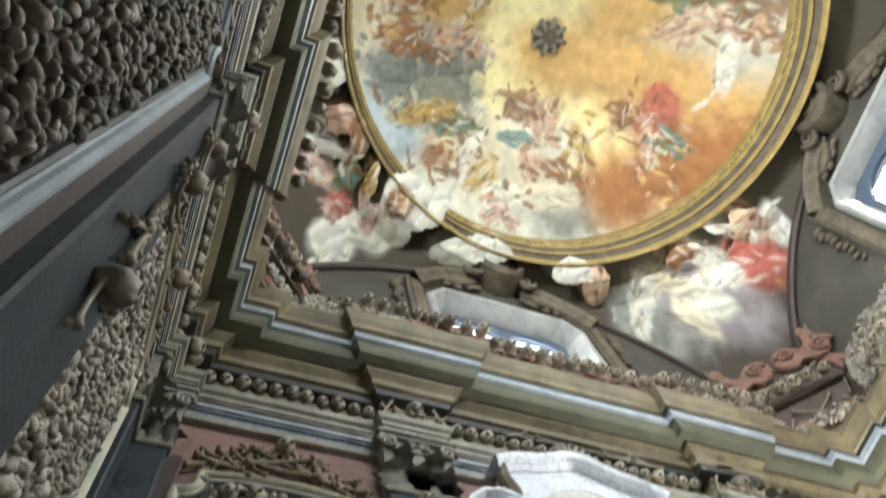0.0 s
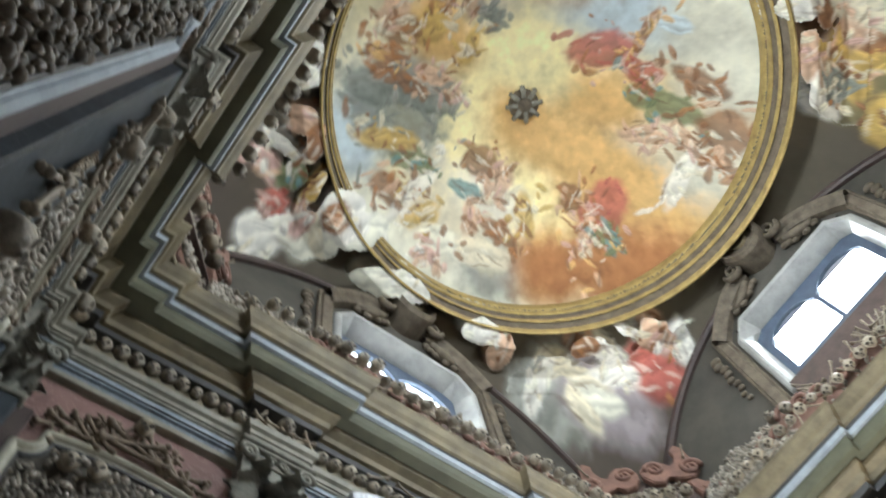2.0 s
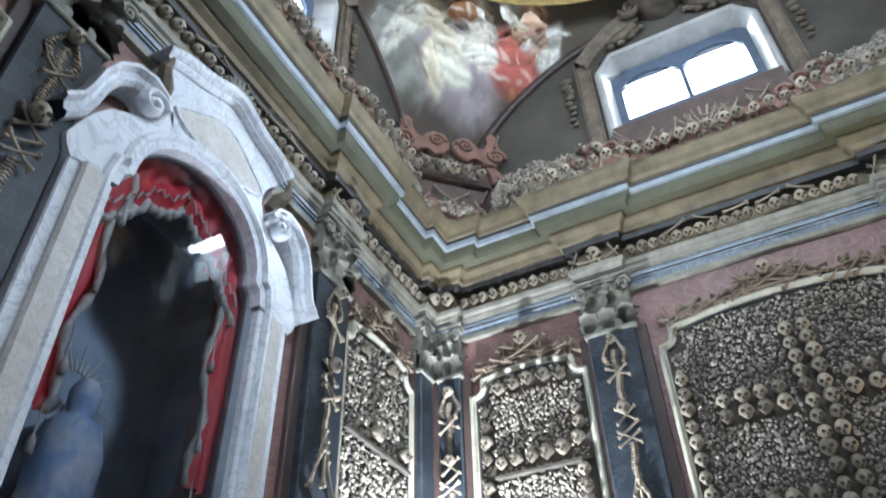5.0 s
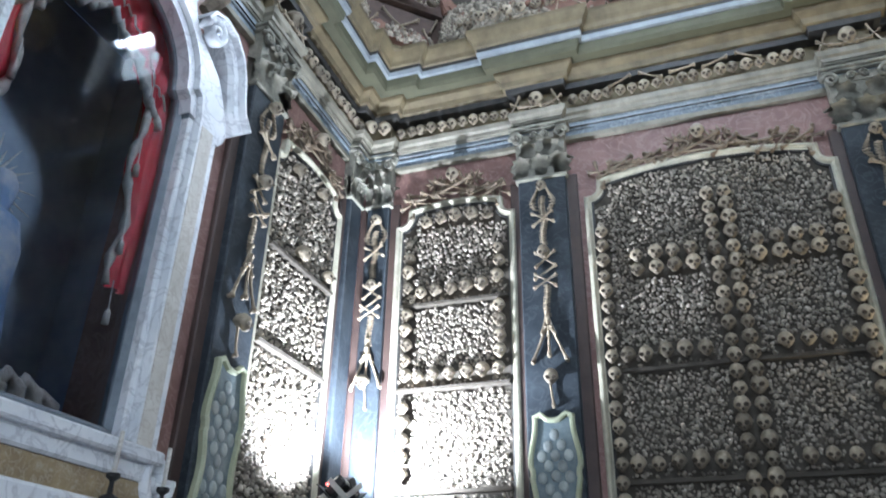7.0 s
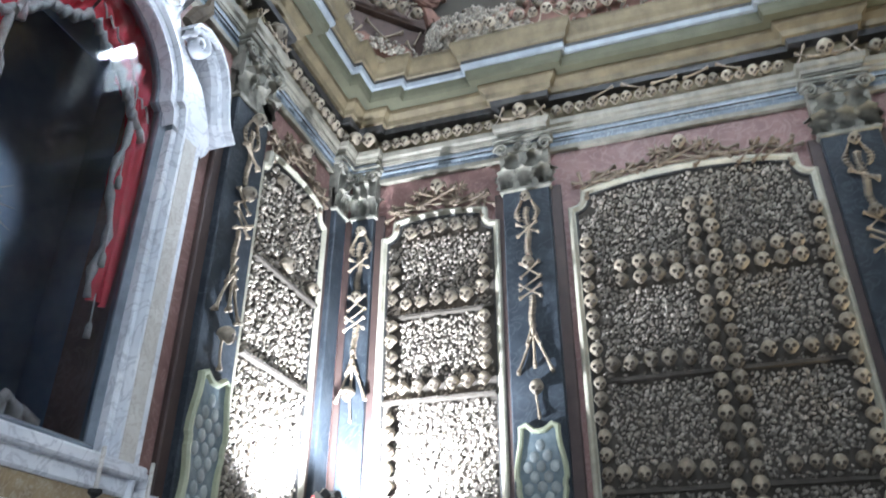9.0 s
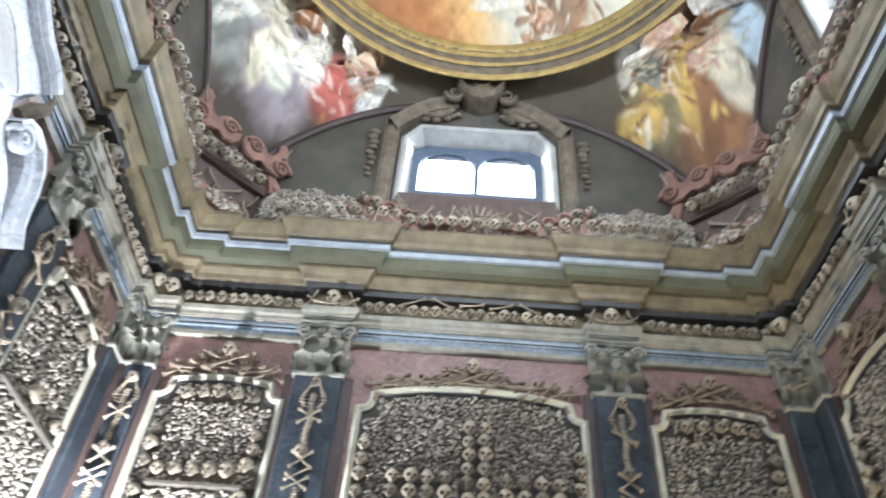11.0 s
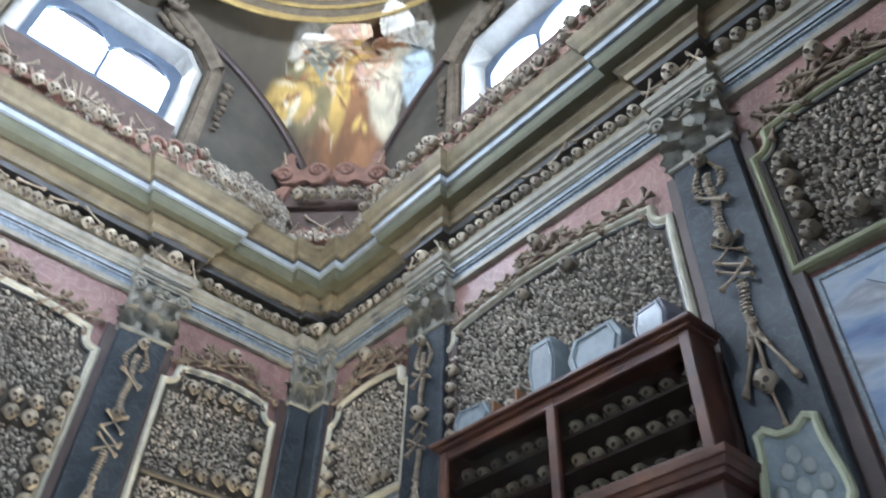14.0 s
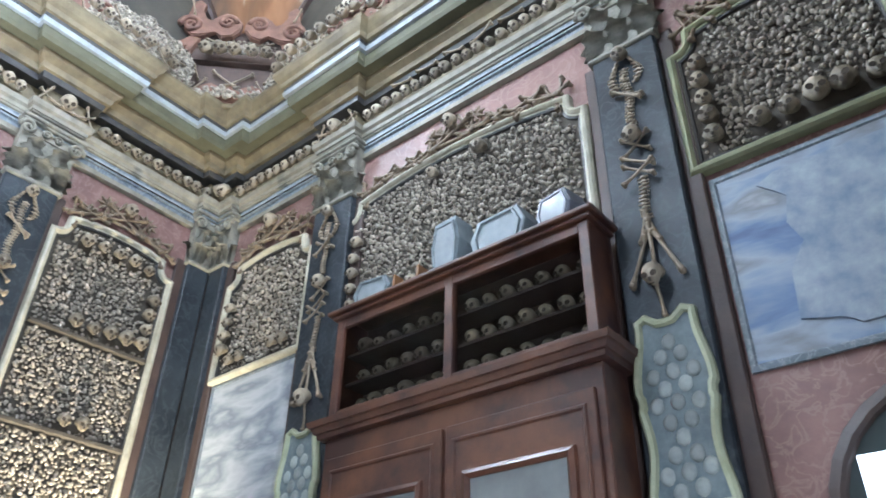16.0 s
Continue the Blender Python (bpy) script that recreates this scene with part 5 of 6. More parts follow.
CO = 2.84
for sx, sy, yaw, seed in ((1, 1, 135, 201), (1, -1, 45, 202), (-1, 1, -135, 203), (-1, -1, -45, 204)):
    corner(CX * 0.5 + sx * CO, sy * CO, yaw, seed)


# ---- altar niche on the north wall ----
def clear_pane(name, tint=(1, 1, 1), ior=1.5):
    m, n, l, b = material(name)
    n.remove(b)
    fr, tr, gl, mx = n.new("ShaderNodeFresnel"), n.new("ShaderNodeBsdfTransparent"), n.new("ShaderNodeBsdfGlossy"), n.new("ShaderNodeMixShader")
    fr.inputs[0].default_value = ior
    tr.inputs[0].default_value = (*tint, 1)
    gl.inputs["Roughness"].default_value = 0.03
    l.new(fr.outputs[0], mx.inputs[0]), l.new(tr.outputs[0], mx.inputs[1]), l.new(gl.outputs[0], mx.inputs[2])
    l.new(mx.outputs[0], n["Material Output"].inputs[0])
    return m


PANE = clear_pane("case_glass", (0.95, 0.97, 1.0), 1.5)
THINPANE = clear_pane("cabinet_glass", (0.60, 0.60, 0.58), 1.2)


def quad(u0, u1, d, z0, z1):
    bm = bmesh.new()
    bm.faces.new([bm.verts.new(p) for p in ((u1, d, z0), (u0, d, z0), (u0, d, z1), (u1, d, z1))])
    return bm


AU = 0.17
altar = empty("altar_frame", WALL["north"] @ pose(AU, 0, 0), "white and grey marble altar frame with broken scrolled pediment", "altar")


def head_strip(inner, outer, d0, d1):
    bm = bmesh.new()
    rows = [[bm.verts.new((u, d, z)) for u, z in line] for d in (d0, d1) for line in (inner, outer)]
    ib, ob_, if_, of = rows
    for k in range(len(inner) - 1):
        for a, b in ((if_, of), (of, ob_), (ob_, ib), (ib, if_)):
            bm.faces.new((a[k], a[k + 1], b[k + 1], b[k]))
    return bm


def resample(line, n):
    L = [0.0]
    for (a, b), (c, d) in zip(line, line[1:]):
        L.append(L[-1] + math.hypot(c - a, d - b))
    return [(float(np.interp(L[-1] * k / (n - 1), L, [p[0] for p in line])), float(np.interp(L[-1] * k / (n - 1), L, [p[1] for p in line]))) for k in range(n)]


arch = [(0.68, 4.86), (0.66, 4.98), (0.60, 5.02)] + [(0.60 * math.cos(math.pi * k / 20), 5.04 + 0.56 * math.sin(math.pi * k / 20)) for k in range(21)] + [(-0.60, 5.02), (-0.66, 4.98), (-0.68, 4.86)]
outer_half = [(1.02, 4.80), (1.10, 4.90), (1.06, 5.02), (1.00, 5.18), (0.90, 5.34), (0.76, 5.44), (0.66, 5.50), (0.56, 5.62), (0.50, 5.76), (0.54, 5.92), (0.66, 6.06), (0.64, 6.14), (0.46, 6.20), (0.28, 6.28), (0.0, 6.34)]
outer = outer_half + [(-u, z) for u, z in reversed(outer_half[:-1])]
part("head", head_strip(resample(arch, 61), resample(outer, 61), 0.01, 0.16), MARBLE, altar, "pale marble head")
for s in (-1, 1):
    a, b = sorted((s * 0.70, s * 1.02))
    part("post", boxes((a, b, 0.0, 0.15, 2.30, 4.84), bevel=0.01), MARBLE, altar, "pale blue-white marble post")
    a, b = sorted((s * 0.78, s * 0.94))
    part("post_fillet", boxes((a, b, 0.151, 0.19, 2.45, 4.84), bevel=0.02), PALEMARBLE, altar)
    # side scrolls
    pts = [(0.60, 5.58), (0.65, 5.67), (0.75, 5.71), (0.87, 5.68), (0.97, 5.58), (1.03, 5.44), (1.06, 5.28), (1.10, 5.14), (1.20, 5.02)]
    pts = [(s * u, z) for u, z in (pts if s < 0 else pts[::-1])]
    part("scroll_moulding", sweep(pts, [(-0.07, 0.02), (-0.07, 0.18), (-0.045, 0.22), (-0.02, 0.20), (0.01, 0.22), (0.03, 0.27), (0.055, 0.27), (0.06, 0.02)], closed=False), MARBLE, altar, "white marble scroll")
    part("volute", volute_bm(0.105, 1.7, 0.032), MARBLE, altar, smooth=True).matrix_local = pose(s * 0.69, 0.22, 5.57) @ Matrix.Diagonal((-s, 2.2, 1, 1))
    part("leaf_finial", tube([(s * 0.60, 0.16, 5.74), (s * 0.64, 0.20, 5.84), (s * 0.70, 0.24, 5.94), (s * 0.68, 0.27, 6.06)], 0.055, 7, [0.9, 1.2, 0.9, 0.2]), STUCCO, altar, "dark bronze leaf")
opening = [(0.68, 2.66)] + arch + [(-0.68, 2.66)]
part("inner_moulding", sweep(opening, [(-0.01, 0.0), (-0.01, 0.05), (0.015, 0.085), (0.03, 0.085), (0.04, 0.11), (0.055, 0.11)]), GREYMARBLE, altar, "grey marble moulding")
part("white_moulding", sweep(opening, [(0.055, 0.10), (0.06, 0.17), (0.075, 0.20), (0.10, 0.20), (0.12, 0.18), (0.13, 0.15)]), MARBLE, altar, "white marble moulding")
ped = [(0.70 - 0.070 * k, 6.13 + 0.25 * math.sin(math.pi * k / 20) ** 1.3 + 0.025 * math.sin(math.pi * k / 20 * 5)) for k in range(21)]
part("pediment", sweep(ped, [(-0.06, 0.02), (-0.06, 0.18), (-0.04, 0.22), (-0.015, 0.21), (0.01, 0.25), (0.04, 0.27), (0.055, 0.25), (0.06, 0.02)], closed=False), MARBLE, altar, "white marble arched pediment")
inlay = [(0.42 * math.cos(2 * math.pi * k / 24) * (1 + 0.12 * math.cos(8 * math.pi * k / 24)), 5.90 + 0.19 * math.sin(2 * math.pi * k / 24) - 0.10 * abs(math.cos(2 * math.pi * k / 24))) for k in range(24)]
part("inlay", prism(inlay, 0.16, 0.175, 0.004), PALEMARBLE, altar, "cream marble inlay")
part("inlay_rim", sweep(inlay, [(0.02, 0.16), (0.015, 0.185), (0.0, 0.185), (-0.005, 0.17)]), MARBLE, altar)
for k in range(7):
    a = radians(30 + 20 * k)
    part("palmette", tube([(0, 0.20, 6.42), (0.10 * math.cos(a), 0.22, 6.42 + 0.08 * math.sin(a)), (0.19 * math.cos(a), 0.24, 6.42 + 0.16 * math.sin(a))], 0.025, 6, [0.6, 1.3, 0.5]), CAPITAL, altar, "grey leaf")
part("sill", boxes((-0.98, 0.98, 0.0, 0.26, 2.50, 2.58), (-0.94, 0.94, 0.0, 0.22, 2.40, 2.499), bevel=0.015), MARBLE, altar, "white marble sill")
part("sill_band", boxes((-0.94, 0.94, 0.0, 0.20, 2.24, 2.399), bevel=0.005), surface("ochre_marble", (0.34, 0.26, 0.15), (0.22, 0.16, 0.10), 9, rough=0.35, veins=(0.45, 0.40, 0.32)), altar, "ochre marble band")
part("predella", boxes((-1.15, 1.15, 0.0, 0.34, 1.95, 2.239), (-1.25, 1.25, 0.0, 0.50, 0.0, 1.949), bevel=0.02), MARBLE, altar)
for s in (-1, 1):
    part("foot_scroll", volute_bm(0.13, 1.5, 0.04), MARBLE, altar, smooth=True).matrix_local = pose(s * 0.98, 0.18, 2.44) @ Matrix.Diagonal((s, 2, -1.3, 1))
part("glass", quad(-0.69, 0.69, 0.033, 2.66, 5.62), PANE, altar, "clear reflecting glass")
niche = empty("altar_niche", WALL["north"] @ pose(AU, 0, 2.6), "dim blue-painted recess behind the altar glass", "niche", kind="structure")
part("lining", boxes((-0.95, -0.90, -0.82, -0.36, 0, 3.2), (0.90, 0.95, -0.82, -0.36, 0, 3.2), (-0.95, 0.95, -0.87, -0.821, 0, 3.2), (-0.95, 0.95, -0.82, -0.36, -0.05, -0.001), (-0.95, 0.95, -0.82, -0.36, 3.201, 3.25)), SHADOWCLOTH, niche)

drape = empty("red_curtain", WALL["north"] @ pose(AU, -0.05, 5.5), "red damask curtain with silver fringe inside the niche", "curtain")


def valance(u0, u1, seed):
    """A scalloped swag between two points and its fringe."""
    n, m = 24, 8
    top, low = [], []
    bm = bmesh.new()
    g = []
    for i in range(n + 1):
        s = i / n
        u = u0 + (u1 - u0) * s
        zt = 0.13 - 0.30 * (abs(u) / 0.62) ** 2.2
        drop = 0.36 + 0.24 * (abs(u) / 0.62) + 0.05 * abs(math.sin(s * math.pi * 2)) + 0.03 * math.sin(i * 2.3 + seed)
        g.append([bm.verts.new((u, 0.03 * math.sin(j * 1.3 + 6 * abs(s - 0.5)) + 0.02 * math.sin(u * 40), zt - drop * j / m)) for j in range(m + 1)])
        low.append((u, 0.02, zt - drop))
    for a, b in zip(g, g[1:]):
        for j in range(m):
            bm.faces.new((a[j], a[j + 1], b[j + 1], b[j]))
    part("swag", bm, RED, drape, smooth=True)
    part("fringe", tube(low, 0.032, 6, [1 + 0.35 * math.sin(k * 2.7) for k in range(n + 1)]), SILVER, drape, "silver fringe", smooth=True)
    part("cord", tube([(u, 0.045, z + 0.15 + 0.02 * math.sin(u * 30)) for u, d, z in low], 0.008, 5), SILVER, drape, "silver cord")


valance(-0.62, -0.02, 1), valance(0.02, 0.62, 2)
for s in (-1, 1):
    bm = bmesh.new()
    g = []
    edge = []
    for i in range(21):
        q = i / 20
        z = -0.25 - 1.75 * q
        w = 0.22 * (1 - 0.35 * q) + 0.035 * math.sin(q * 15)
        g.append([bm.verts.new((s * (0.68 - w * j / 5), 0.035 * math.sin(j * 2.0 + q * 3), z)) for j in range(6)])
        edge.append((s * (0.68 - w), 0.01, z))
    for a, b in zip(g, g[1:]):
        for j in range(5):
            bm.faces.new((a[j], a[j + 1], b[j + 1], b[j]))
    part("side_drape", bm, RED, drape, smooth=True)
    part("fringe", tube(edge, 0.026, 6, [1 + 0.45 * math.sin(k * 2.2) for k in range(21)]), SILVER, drape, "silver fringe", smooth=True)
    for k, z in enumerate((-0.62, -1.15, -1.7, -2.15)):
        part("tassel", tube([(s * (0.47 + 0.025 * k), 0.04, z + 0.18), (s * (0.47 + 0.025 * k), 0.05, z), (s * (0.47 + 0.025 * k), 0.05, z - 0.03), (s * (0.47 + 0.025 * k), 0.05, z - 0.10)], 0.022, 6, [0.2, 0.25, 1, 1.1]), SILVER, drape, "silver tassel", smooth=True)

# plain statue with a halo of rays
bm = bmesh.new()
prof = [(0.0, 0.30), (0.12, 0.29), (0.4, 0.25), (0.7, 0.20), (0.95, 0.21), (1.12, 0.17), (1.18, 0.07), (1.24, 0.09), (1.34, 0.10), (1.42, 0.06), (1.44, 0.0)]
rings = [[bm.verts.new((r * (1 + 0.10 * math.sin(k * 3 + z * 4)) * math.cos(k * math.pi / 10), -0.45 + 0.8 * r * math.sin(k * math.pi / 10), z)) for k in range(20)] for z, r in prof]
for a, b in zip(rings, rings[1:]):
    for k in range(20):
        bm.faces.new((a[k], a[(k + 1) % 20], b[(k + 1) % 20], b[k]))
st = part("statue", bm, surface("statue_paint", (0.26, 0.38, 0.62), (0.70, 0.70, 0.70), 2.2, rough=0.5, lo=0.42, hi=0.58), smooth=True)
st.matrix_world = WALL["north"] @ pose(AU + 0.02, 0, 2.62)
tagged(st, "plain draped blue and white figure standing in the niche", "statue")
halo = empty("halo", WALL["north"] @ pose(AU + 0.02, -0.58, 4.02), "silvery halo of thin rays behind the statue", "halo")
for k in range(28):
    a = 2 * math.pi * k / 28
    r = 0.34 if k % 2 else 0.25
    part("ray", tube([(0.12 * math.cos(a), 0, 0.12 * math.sin(a)), (r * math.cos(a), 0, r * math.sin(a))], 0.012, 5, [1, 0.15]), SILVER, halo)
cl = empty("carved_cloud", WALL["north"] @ pose(AU, -0.30, 2.62), "pale carved cloud scrolls at the statue's foot", "carving")
for k in range(9):
    u = -0.5 + 0.125 * k
    part("cloud_scroll", tube([(u - 0.10, 0, 0.02), (u - 0.06, 0.04, 0.16 + 0.05 * math.sin(k)), (u + 0.03, 0.05, 0.20 + 0.06 * math.sin(k)), (u + 0.12, 0.03, 0.10)], 0.045, 7, [1, 1.1, 0.9, 0.4]), PALEMARBLE, cl, smooth=True)
for u in (-0.55, -0.95):
    c = empty("candlestick", WALL["north"] @ pose(AU + u, 0.30, 2.24), "dark candlestick with a pale candle on the altar", "candlestick", "altar candlesticks")
    part("stem", tube([(0, 0, 0), (0, 0, 0.02), (0, 0, 0.04), (0, 0, 0.10), (0, 0, 0.12), (0, 0, 0.14)], 0.03, 10, [1.6, 1.6, 0.5, 0.4, 1.2, 1.2]), IRON, c)
    part("candle", tube([(0, 0, 0.14), (0, 0, 0.36)], 0.012, 8), PALEMARBLE, c, "cream candle")

# ---- floodlights in two corners ----
def flood_head(parent, m, name):
    """One lamp head, its front towards -z of m, in the stand's axes."""
    hd = part(name, boxes((-0.11, 0.11, -0.08, 0.08, 0.04, 0.13), bevel=0.015), IRON, parent)
    hd.matrix_local = m
    part("visor", boxes((-0.12, 0.12, -0.095, -0.085, -0.02, 0.13)), IRON, hd)
    part("bracket", boxes((-0.14, -0.125, -0.02, 0.02, 0.03, 0.22), (0.125, 0.14, -0.02, 0.02, 0.03, 0.22), (-0.14, 0.14, -0.02, 0.02, 0.221, 0.235)), STONE, hd, "pale metal bracket")
    return hd


fl = empty("floodlight", pose(2.60, 2.98, 0), "twin grey floodlights on a stand tilted at the bones", "floodlight", "floodlights")
part("pole", tube([(0, 0, 0), (0, 0, 0.03), (0, 0, 0.05), (0, 0, 2.55)], 0.02, 8, [8, 8, 1, 0.8]), IRON, fl, "dark iron stand")
flood_head(fl, pose(-0.10, 0.02, 2.74, 0, 0, 0) @ look((0, 0, 0), (-0.08, 0.45, 0.45)), "lamp_head")
flood_head(fl, pose(0.10, -0.04, 2.74, 0, 0, 0) @ look((0, 0, 0), (0.70, -0.16, 0.48)), "lamp_head")
fl2 = empty("floodlight", pose(2.72, -2.88, 0), "dark floodlight with warm light aimed up at the bones", "floodlight", "floodlights")
part("pole", tube([(0, 0, 0), (0, 0, 0.03), (0, 0, 0.05), (0, 0, 1.42)], 0.02, 8, [8, 8, 1, 0.8]), IRON, fl2, "dark iron stand")
flood_head(fl2, pose(0, 0, 1.52) @ look((0, 0, 0), (0.63, 0.35, 1.9)), "lamp_head")
m_led, n_led, l_led, b_led = material("red_indicator")
b_led.inputs["Emission Color"].default_value, b_led.inputs["Emission Strength"].default_value = (1, 0.05, 0.03, 1), 6
bm = bmesh.new()
bmesh.ops.create_icosphere(bm, subdivisions=2, radius=0.012, matrix=Matrix.Translation((-0.24, -0.02, 2.68)))
part("indicator", bm, m_led, fl, "small red indicator light")

# ---- wooden cabinet on the south wall ----
def step_mould(h, front, prof):
    """A moulding round the front and both ends of a case: (projection, height) steps."""
    bm = bmesh.new()
    rows = [[bm.verts.new(p) for p in ((-h - w, 0.13, z), (-h - w, front + w, z), (h + w, front + w, z), (h + w, 0.13, z))] for w, z in prof]
    for a, b in zip(rows, rows[1:]):
        for k in range(3):
            bm.faces.new((a[k], a[k + 1], b[k + 1], b[k]))
    bm.faces.new(rows[0]), bm.faces.new(rows[-1])
    return bm


cab = empty("wooden_cabinet", WALL["south"] @ pose(-0.15, 0, 0), "tall red-brown wooden cabinet with glazed skull shelves", "cabinet")
H = 1.04
part("body", boxes((-H, H, 0.13, 0.40, 0.0, 3.30), bevel=0.008), WOOD, cab)
part("plinth", boxes((-H - 0.03, H + 0.03, 0.125, 0.43, 0.0, 0.12), bevel=0.01), WOOD, cab)
part("middle_cornice", step_mould(H, 0.40, [(0.0, 3.301), (0.04, 3.305), (0.045, 3.335), (0.06, 3.34), (0.075, 3.375), (0.09, 3.38), (0.10, 3.418), (0.0, 3.42)]), WOOD, cab, "moulded wooden cornice")
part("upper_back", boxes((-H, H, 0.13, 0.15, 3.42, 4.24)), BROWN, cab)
for u0, u1 in ((-H, -H + 0.07), (H - 0.07, H), (-0.035, 0.035)):
    part("stile", boxes((u0, u1, 0.15 if abs(u0) > 0.5 else 0.34, 0.40, 3.421, 4.20), bevel=0.006), WOOD, cab)
part("rail", boxes((-H + 0.071, H - 0.071, 0.36, 0.395, 3.421, 3.50), bevel=0.004), WOOD, cab)
part("rail", boxes((-H + 0.071, H - 0.071, 0.36, 0.395, 4.13, 4.20), bevel=0.004), WOOD, cab)
part("top", boxes((-H - 0.03, H + 0.03, 0.13, 0.43, 4.201, 4.23), (-H - 0.06, H + 0.06, 0.13, 0.46, 4.231, 4.265), bevel=0.008), WOOD, cab, "moulded wooden top")
for k, z in enumerate((3.47, 3.69, 3.91)):
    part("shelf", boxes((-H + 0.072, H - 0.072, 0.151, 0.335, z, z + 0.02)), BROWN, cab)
    for i in range(14):
        if abs(-H + 0.13 + 0.137 * i) > 0.05:
            skull(cab, -H + 0.13 + 0.137 * i, 0.25, z + 0.02, RNG.uniform(0.66, 0.82), 0, -10)
for u0, u1 in ((-H + 0.07, -0.035), (0.035, H - 0.07)):
    part("glass_pane", quad(u0, u1, 0.367, 3.50, 4.13), THINPANE, cab)
    door = part("door", boxes((u0 - 0.02, u1 + 0.02, 0.401, 0.425, 1.0, 3.16), bevel=0.006), WOOD, cab, "panelled wooden door")
    r = [(u0 + 0.16, 2.1), (u1 - 0.16, 2.1), (u1 - 0.16, 2.83), (u0 + 0.16, 2.83)]
    part("door_bead", sweep([(u0 + 0.05, 1.1), (u1 - 0.05, 1.1), (u1 - 0.05, 3.06), (u0 + 0.05, 3.06)], [(0.02, 0.425), (0.012, 0.435), (0.0, 0.435), (-0.01, 0.4255)]), WOOD, door)
    part("panel_moulding", sweep(r, [(0.05, 0.425), (0.045, 0.445), (0.02, 0.455), (0.0, 0.44), (-0.004, 0.426)]), WOOD, door)
    part("door_glass", boxes((u0 + 0.16, u1 - 0.16, 0.4255, 0.430, 2.1, 2.83)), surface("dull_glass", (0.13, 0.14, 0.14), (0.20, 0.21, 0.21), 3, rough=0.15, bump=0), door, "dull grey glass")

CASKET = surface("pale_blue_paint", (0.20, 0.235, 0.255), (0.13, 0.155, 0.17), 9, rough=0.5)


def casket(u, size, tilt, label, glazed=False, mat=None):
    """A small tapered coffer with a chamfered lid."""
    w, h = size
    th = empty("casket", WALL["south"] @ pose(u, 0.30, 4.266, 0, 0, tilt), label, "casket", "caskets on the cabinet")
    o = [(-w * 0.40, 0), (w * 0.40, 0), (w * 0.5, h * 0.55), (w * 0.36, h), (-w * 0.36, h), (-w * 0.5, h * 0.55)]
    part("box", prism(o, -0.12, 0.06, 0.006), mat or CASKET, th)
    i = [(a * 0.76, h * 0.12 + b * 0.76) for a, b in o]
    part("rim", sweep(i, [(0.018, 0.06), (0.014, 0.074), (0.0, 0.074), (-0.006, 0.062)]), mat or CASKET, th)
    if glazed:
        part("window", prism(i, 0.061, 0.066), surface("bright_glass", (0.36, 0.39, 0.41), (0.22, 0.25, 0.27), 4, rough=0.08, bump=0), th, "pale shining glass")


casket(0.62, (0.34, 0.22), 6, "small pale blue casket on the cabinet")
casket(-0.08, (0.26, 0.44), -4, "upright pale blue casket with a shining glass window", True)
casket(-0.52, (0.46, 0.30), -3, "long pale blue casket on the cabinet")
casket(-0.95, (0.28, 0.26), -10, "dark grey casket with a glass front", True, surface("grey_casket", (0.16, 0.17, 0.21), (0.11, 0.12, 0.15), 7, rough=0.4))
sb = empty("skull_box", WALL["south"] @ pose(0.26, 0.30, 4.266), "brown wooden box holding a small skull", "box")
part("box", boxes((-0.12, 0.12, -0.12, -0.10, 0, 0.16), (-0.12, 0.12, -0.099, 0.08, 0, 0.012), (-0.12, -0.10, -0.099, 0.08, 0.013, 0.15), (0.10, 0.12, -0.099, 0.08, 0.013, 0.15)), surface("light_wood", (0.24, 0.12, 0.05), (0.15, 0.07, 0.03), 6, rough=0.5), sb)
skull(sb, 0, 0.0, 0.013, 0.8)


# ---- painted panels and doorway on the south wall ----
def wall_painting(u0, u1, z0, z1, tones, label, seed):
    w, h = u1 - u0, z1 - z0
    th = empty("wall_painting", WALL["south"] @ pose((u0 + u1) / 2, 0.002, z0), label, "painting")
    m, n, l, b = material("painted_panel")
    co, mp, nz, rp = n.new("ShaderNodeTexCoord"), n.new("ShaderNodeMapping"), n.new("ShaderNodeTexNoise"), n.new("ShaderNodeValToRGB")
    mp.inputs["Scale"].default_value, mp.inputs["Location"].default_value = (1.6, 1, 4.5), (seed, 0, seed)
    nz.inputs["Scale"].default_value, nz.inputs["Detail"].default_value, nz.inputs["Distortion"].default_value = 1.0, 8, 0.25
    l.new(co.outputs["Object"], mp.inputs[0]), l.new(mp.outputs[0], nz.inputs["Vector"]), l.new(nz.outputs[0], rp.inputs[0])
    while len(rp.color_ramp.elements) < len(tones):
        rp.color_ramp.elements.new(0.5)
    for k, t in enumerate(tones):
        rp.color_ramp.elements[k].position, rp.color_ramp.elements[k].color = 0.28 + 0.44 * k / (len(tones) - 1), (*t, 1)
    l.new(rp.outputs[0], b.inputs["Base Color"])
    b.inputs["Roughness"].default_value = 0.55
    part("field", boxes((-w / 2, w / 2, 0, 0.015, 0, h)), m, th)
    part("edge", sweep([(-w / 2, 0), (w / 2, 0), (w / 2, h), (-w / 2, h)], [(0.03, 0.0), (0.03, 0.02), (0.0, 0.024), (-0.01, 0.016)]), BLUE, th, "grey-blue painted edge")
    return th


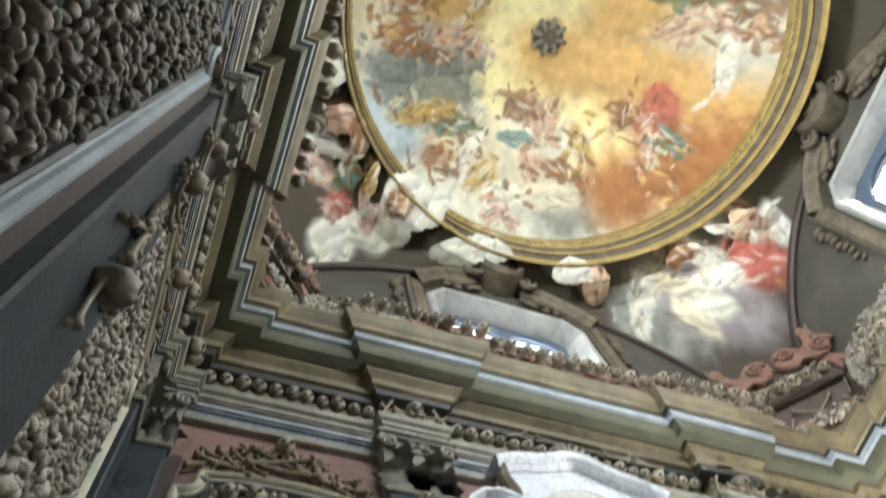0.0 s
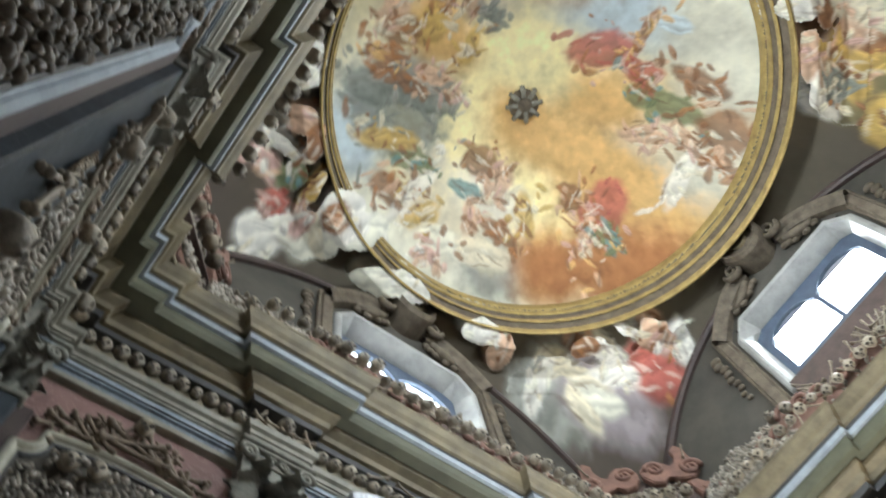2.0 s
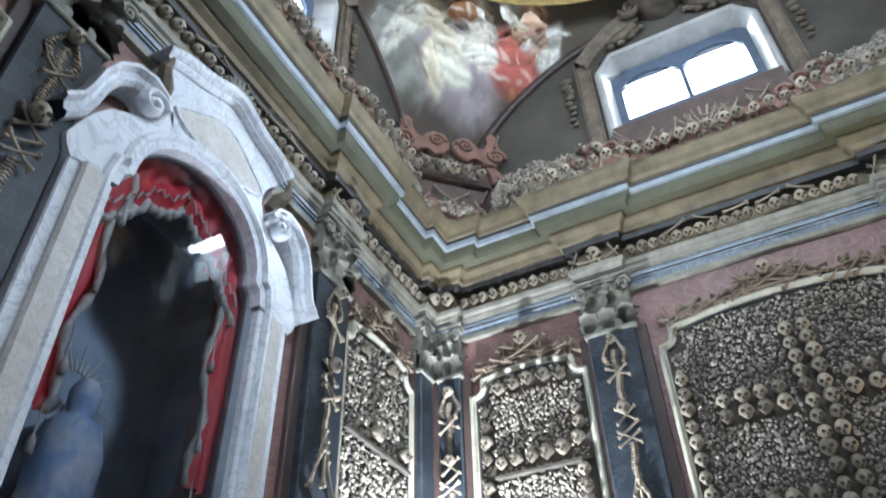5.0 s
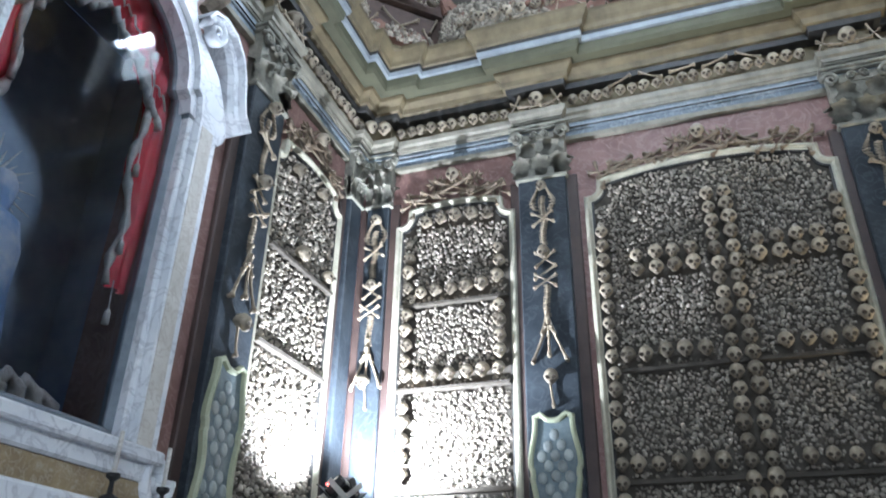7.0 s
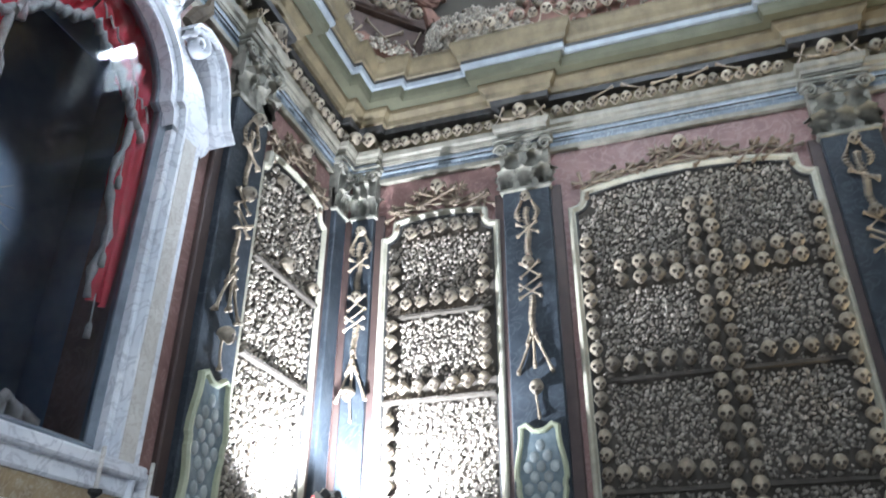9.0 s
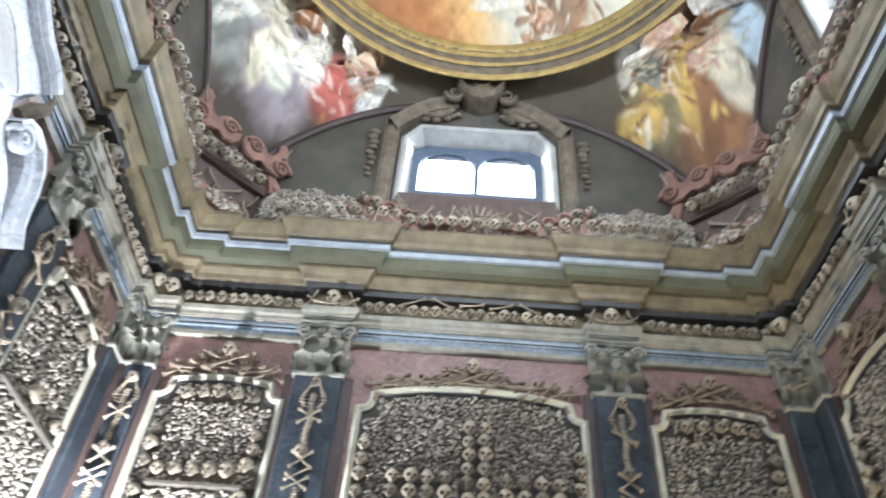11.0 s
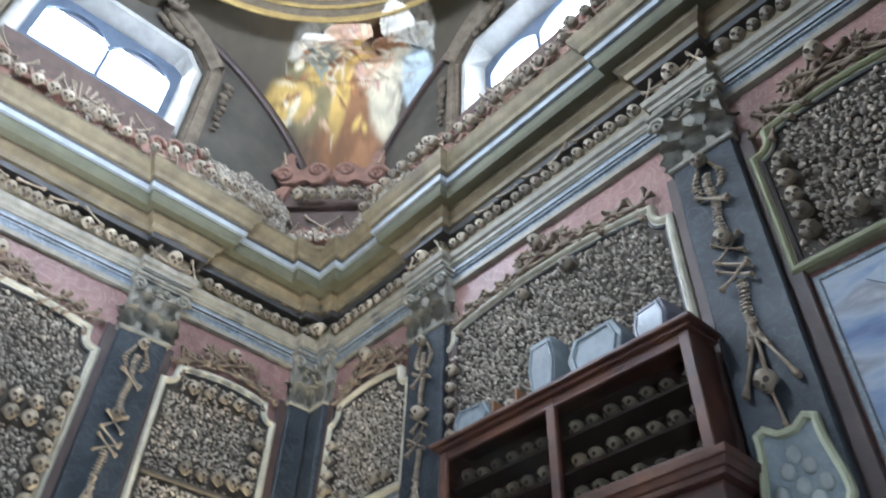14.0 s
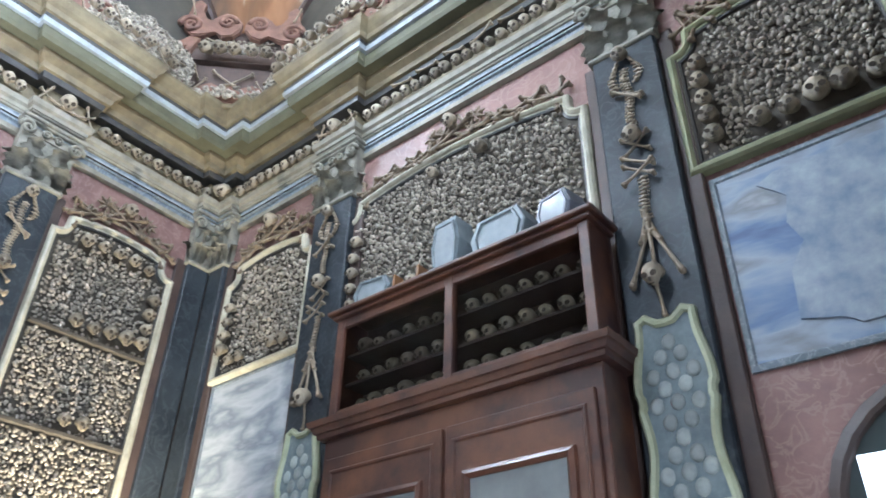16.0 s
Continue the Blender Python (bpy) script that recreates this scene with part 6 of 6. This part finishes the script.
wall_painting(-2.97, -1.83, 3.22, 4.38, ((0.05, 0.08, 0.17), (0.11, 0.17, 0.30), (0.26, 0.31, 0.38), (0.17, 0.18, 0.20), (0.40, 0.44, 0.48)), "faded blue and white wall painting of an urn", 3.1)
urn = empty("painted_urn", WALL["south"] @ pose(-2.45, 0.018, 3.3), "pale painted urn shape on the blue wall painting", "relief")
uo = [(0.10, 0.0), (0.16, 0.05), (0.36, 0.10), (0.34, 0.38), (0.24, 0.52), (0.30, 0.66), (0.26, 0.82), (0.40, 0.95), (0.30, 1.0)]
part("urn", prism(uo + [(-u, z) for u, z in reversed(uo)], 0.0, 0.012, 0.003), surface("faded_white", (0.36, 0.40, 0.44), (0.15, 0.20, 0.28), 5, rough=0.6, lo=0.3, hi=0.65), urn)
wall_painting(1.80, 2.94, 2.2, 4.34, ((0.30, 0.33, 0.36), (0.46, 0.48, 0.50), (0.20, 0.23, 0.27), (0.55, 0.56, 0.56)), "grey marbled painted panel below the bones", 7.7)
nb = empty("arched_doorway", WALL["south"] @ pose(-2.62, 0.0, 0.0), "dark arched doorway with daylight beyond the glass", "doorway", kind="structure")
o = [(-0.55, 0.0), (0.55, 0.0)] + [(0.55 * math.cos(math.pi * k / 14), 2.45 + 0.52 * math.sin(math.pi * k / 14)) for k in range(15)]
# Flat green-black sheet stands in for the shaded recess inside the arch.
part("recess_shade", prism(o, 0.002, 0.03), surface("recess_green_black", (0.03, 0.045, 0.045), (0.05, 0.065, 0.065), 5, rough=0.3), nb, "green-black sheet for the shade of the recess")
part("jamb", sweep(o, [(0.07, 0.0), (0.07, 0.04), (0.02, 0.06), (0.0, 0.05), (-0.01, 0.03)]), BROWN, nb)
m_day, n_day, l_day, b_day = material("daylight_glass")
b_day.inputs["Base Color"].default_value = (0.8, 0.85, 0.9, 1)
b_day.inputs["Emission Color"].default_value, b_day.inputs["Emission Strength"].default_value = (0.85, 0.92, 1, 1), 3.0
part("lit_pane", boxes((-0.46, -0.03, 0.031, 0.036, 1.3, 2.70), (0.03, 0.46, 0.031, 0.036, 1.3, 2.70)), m_day, nb, "pane bright with daylight")
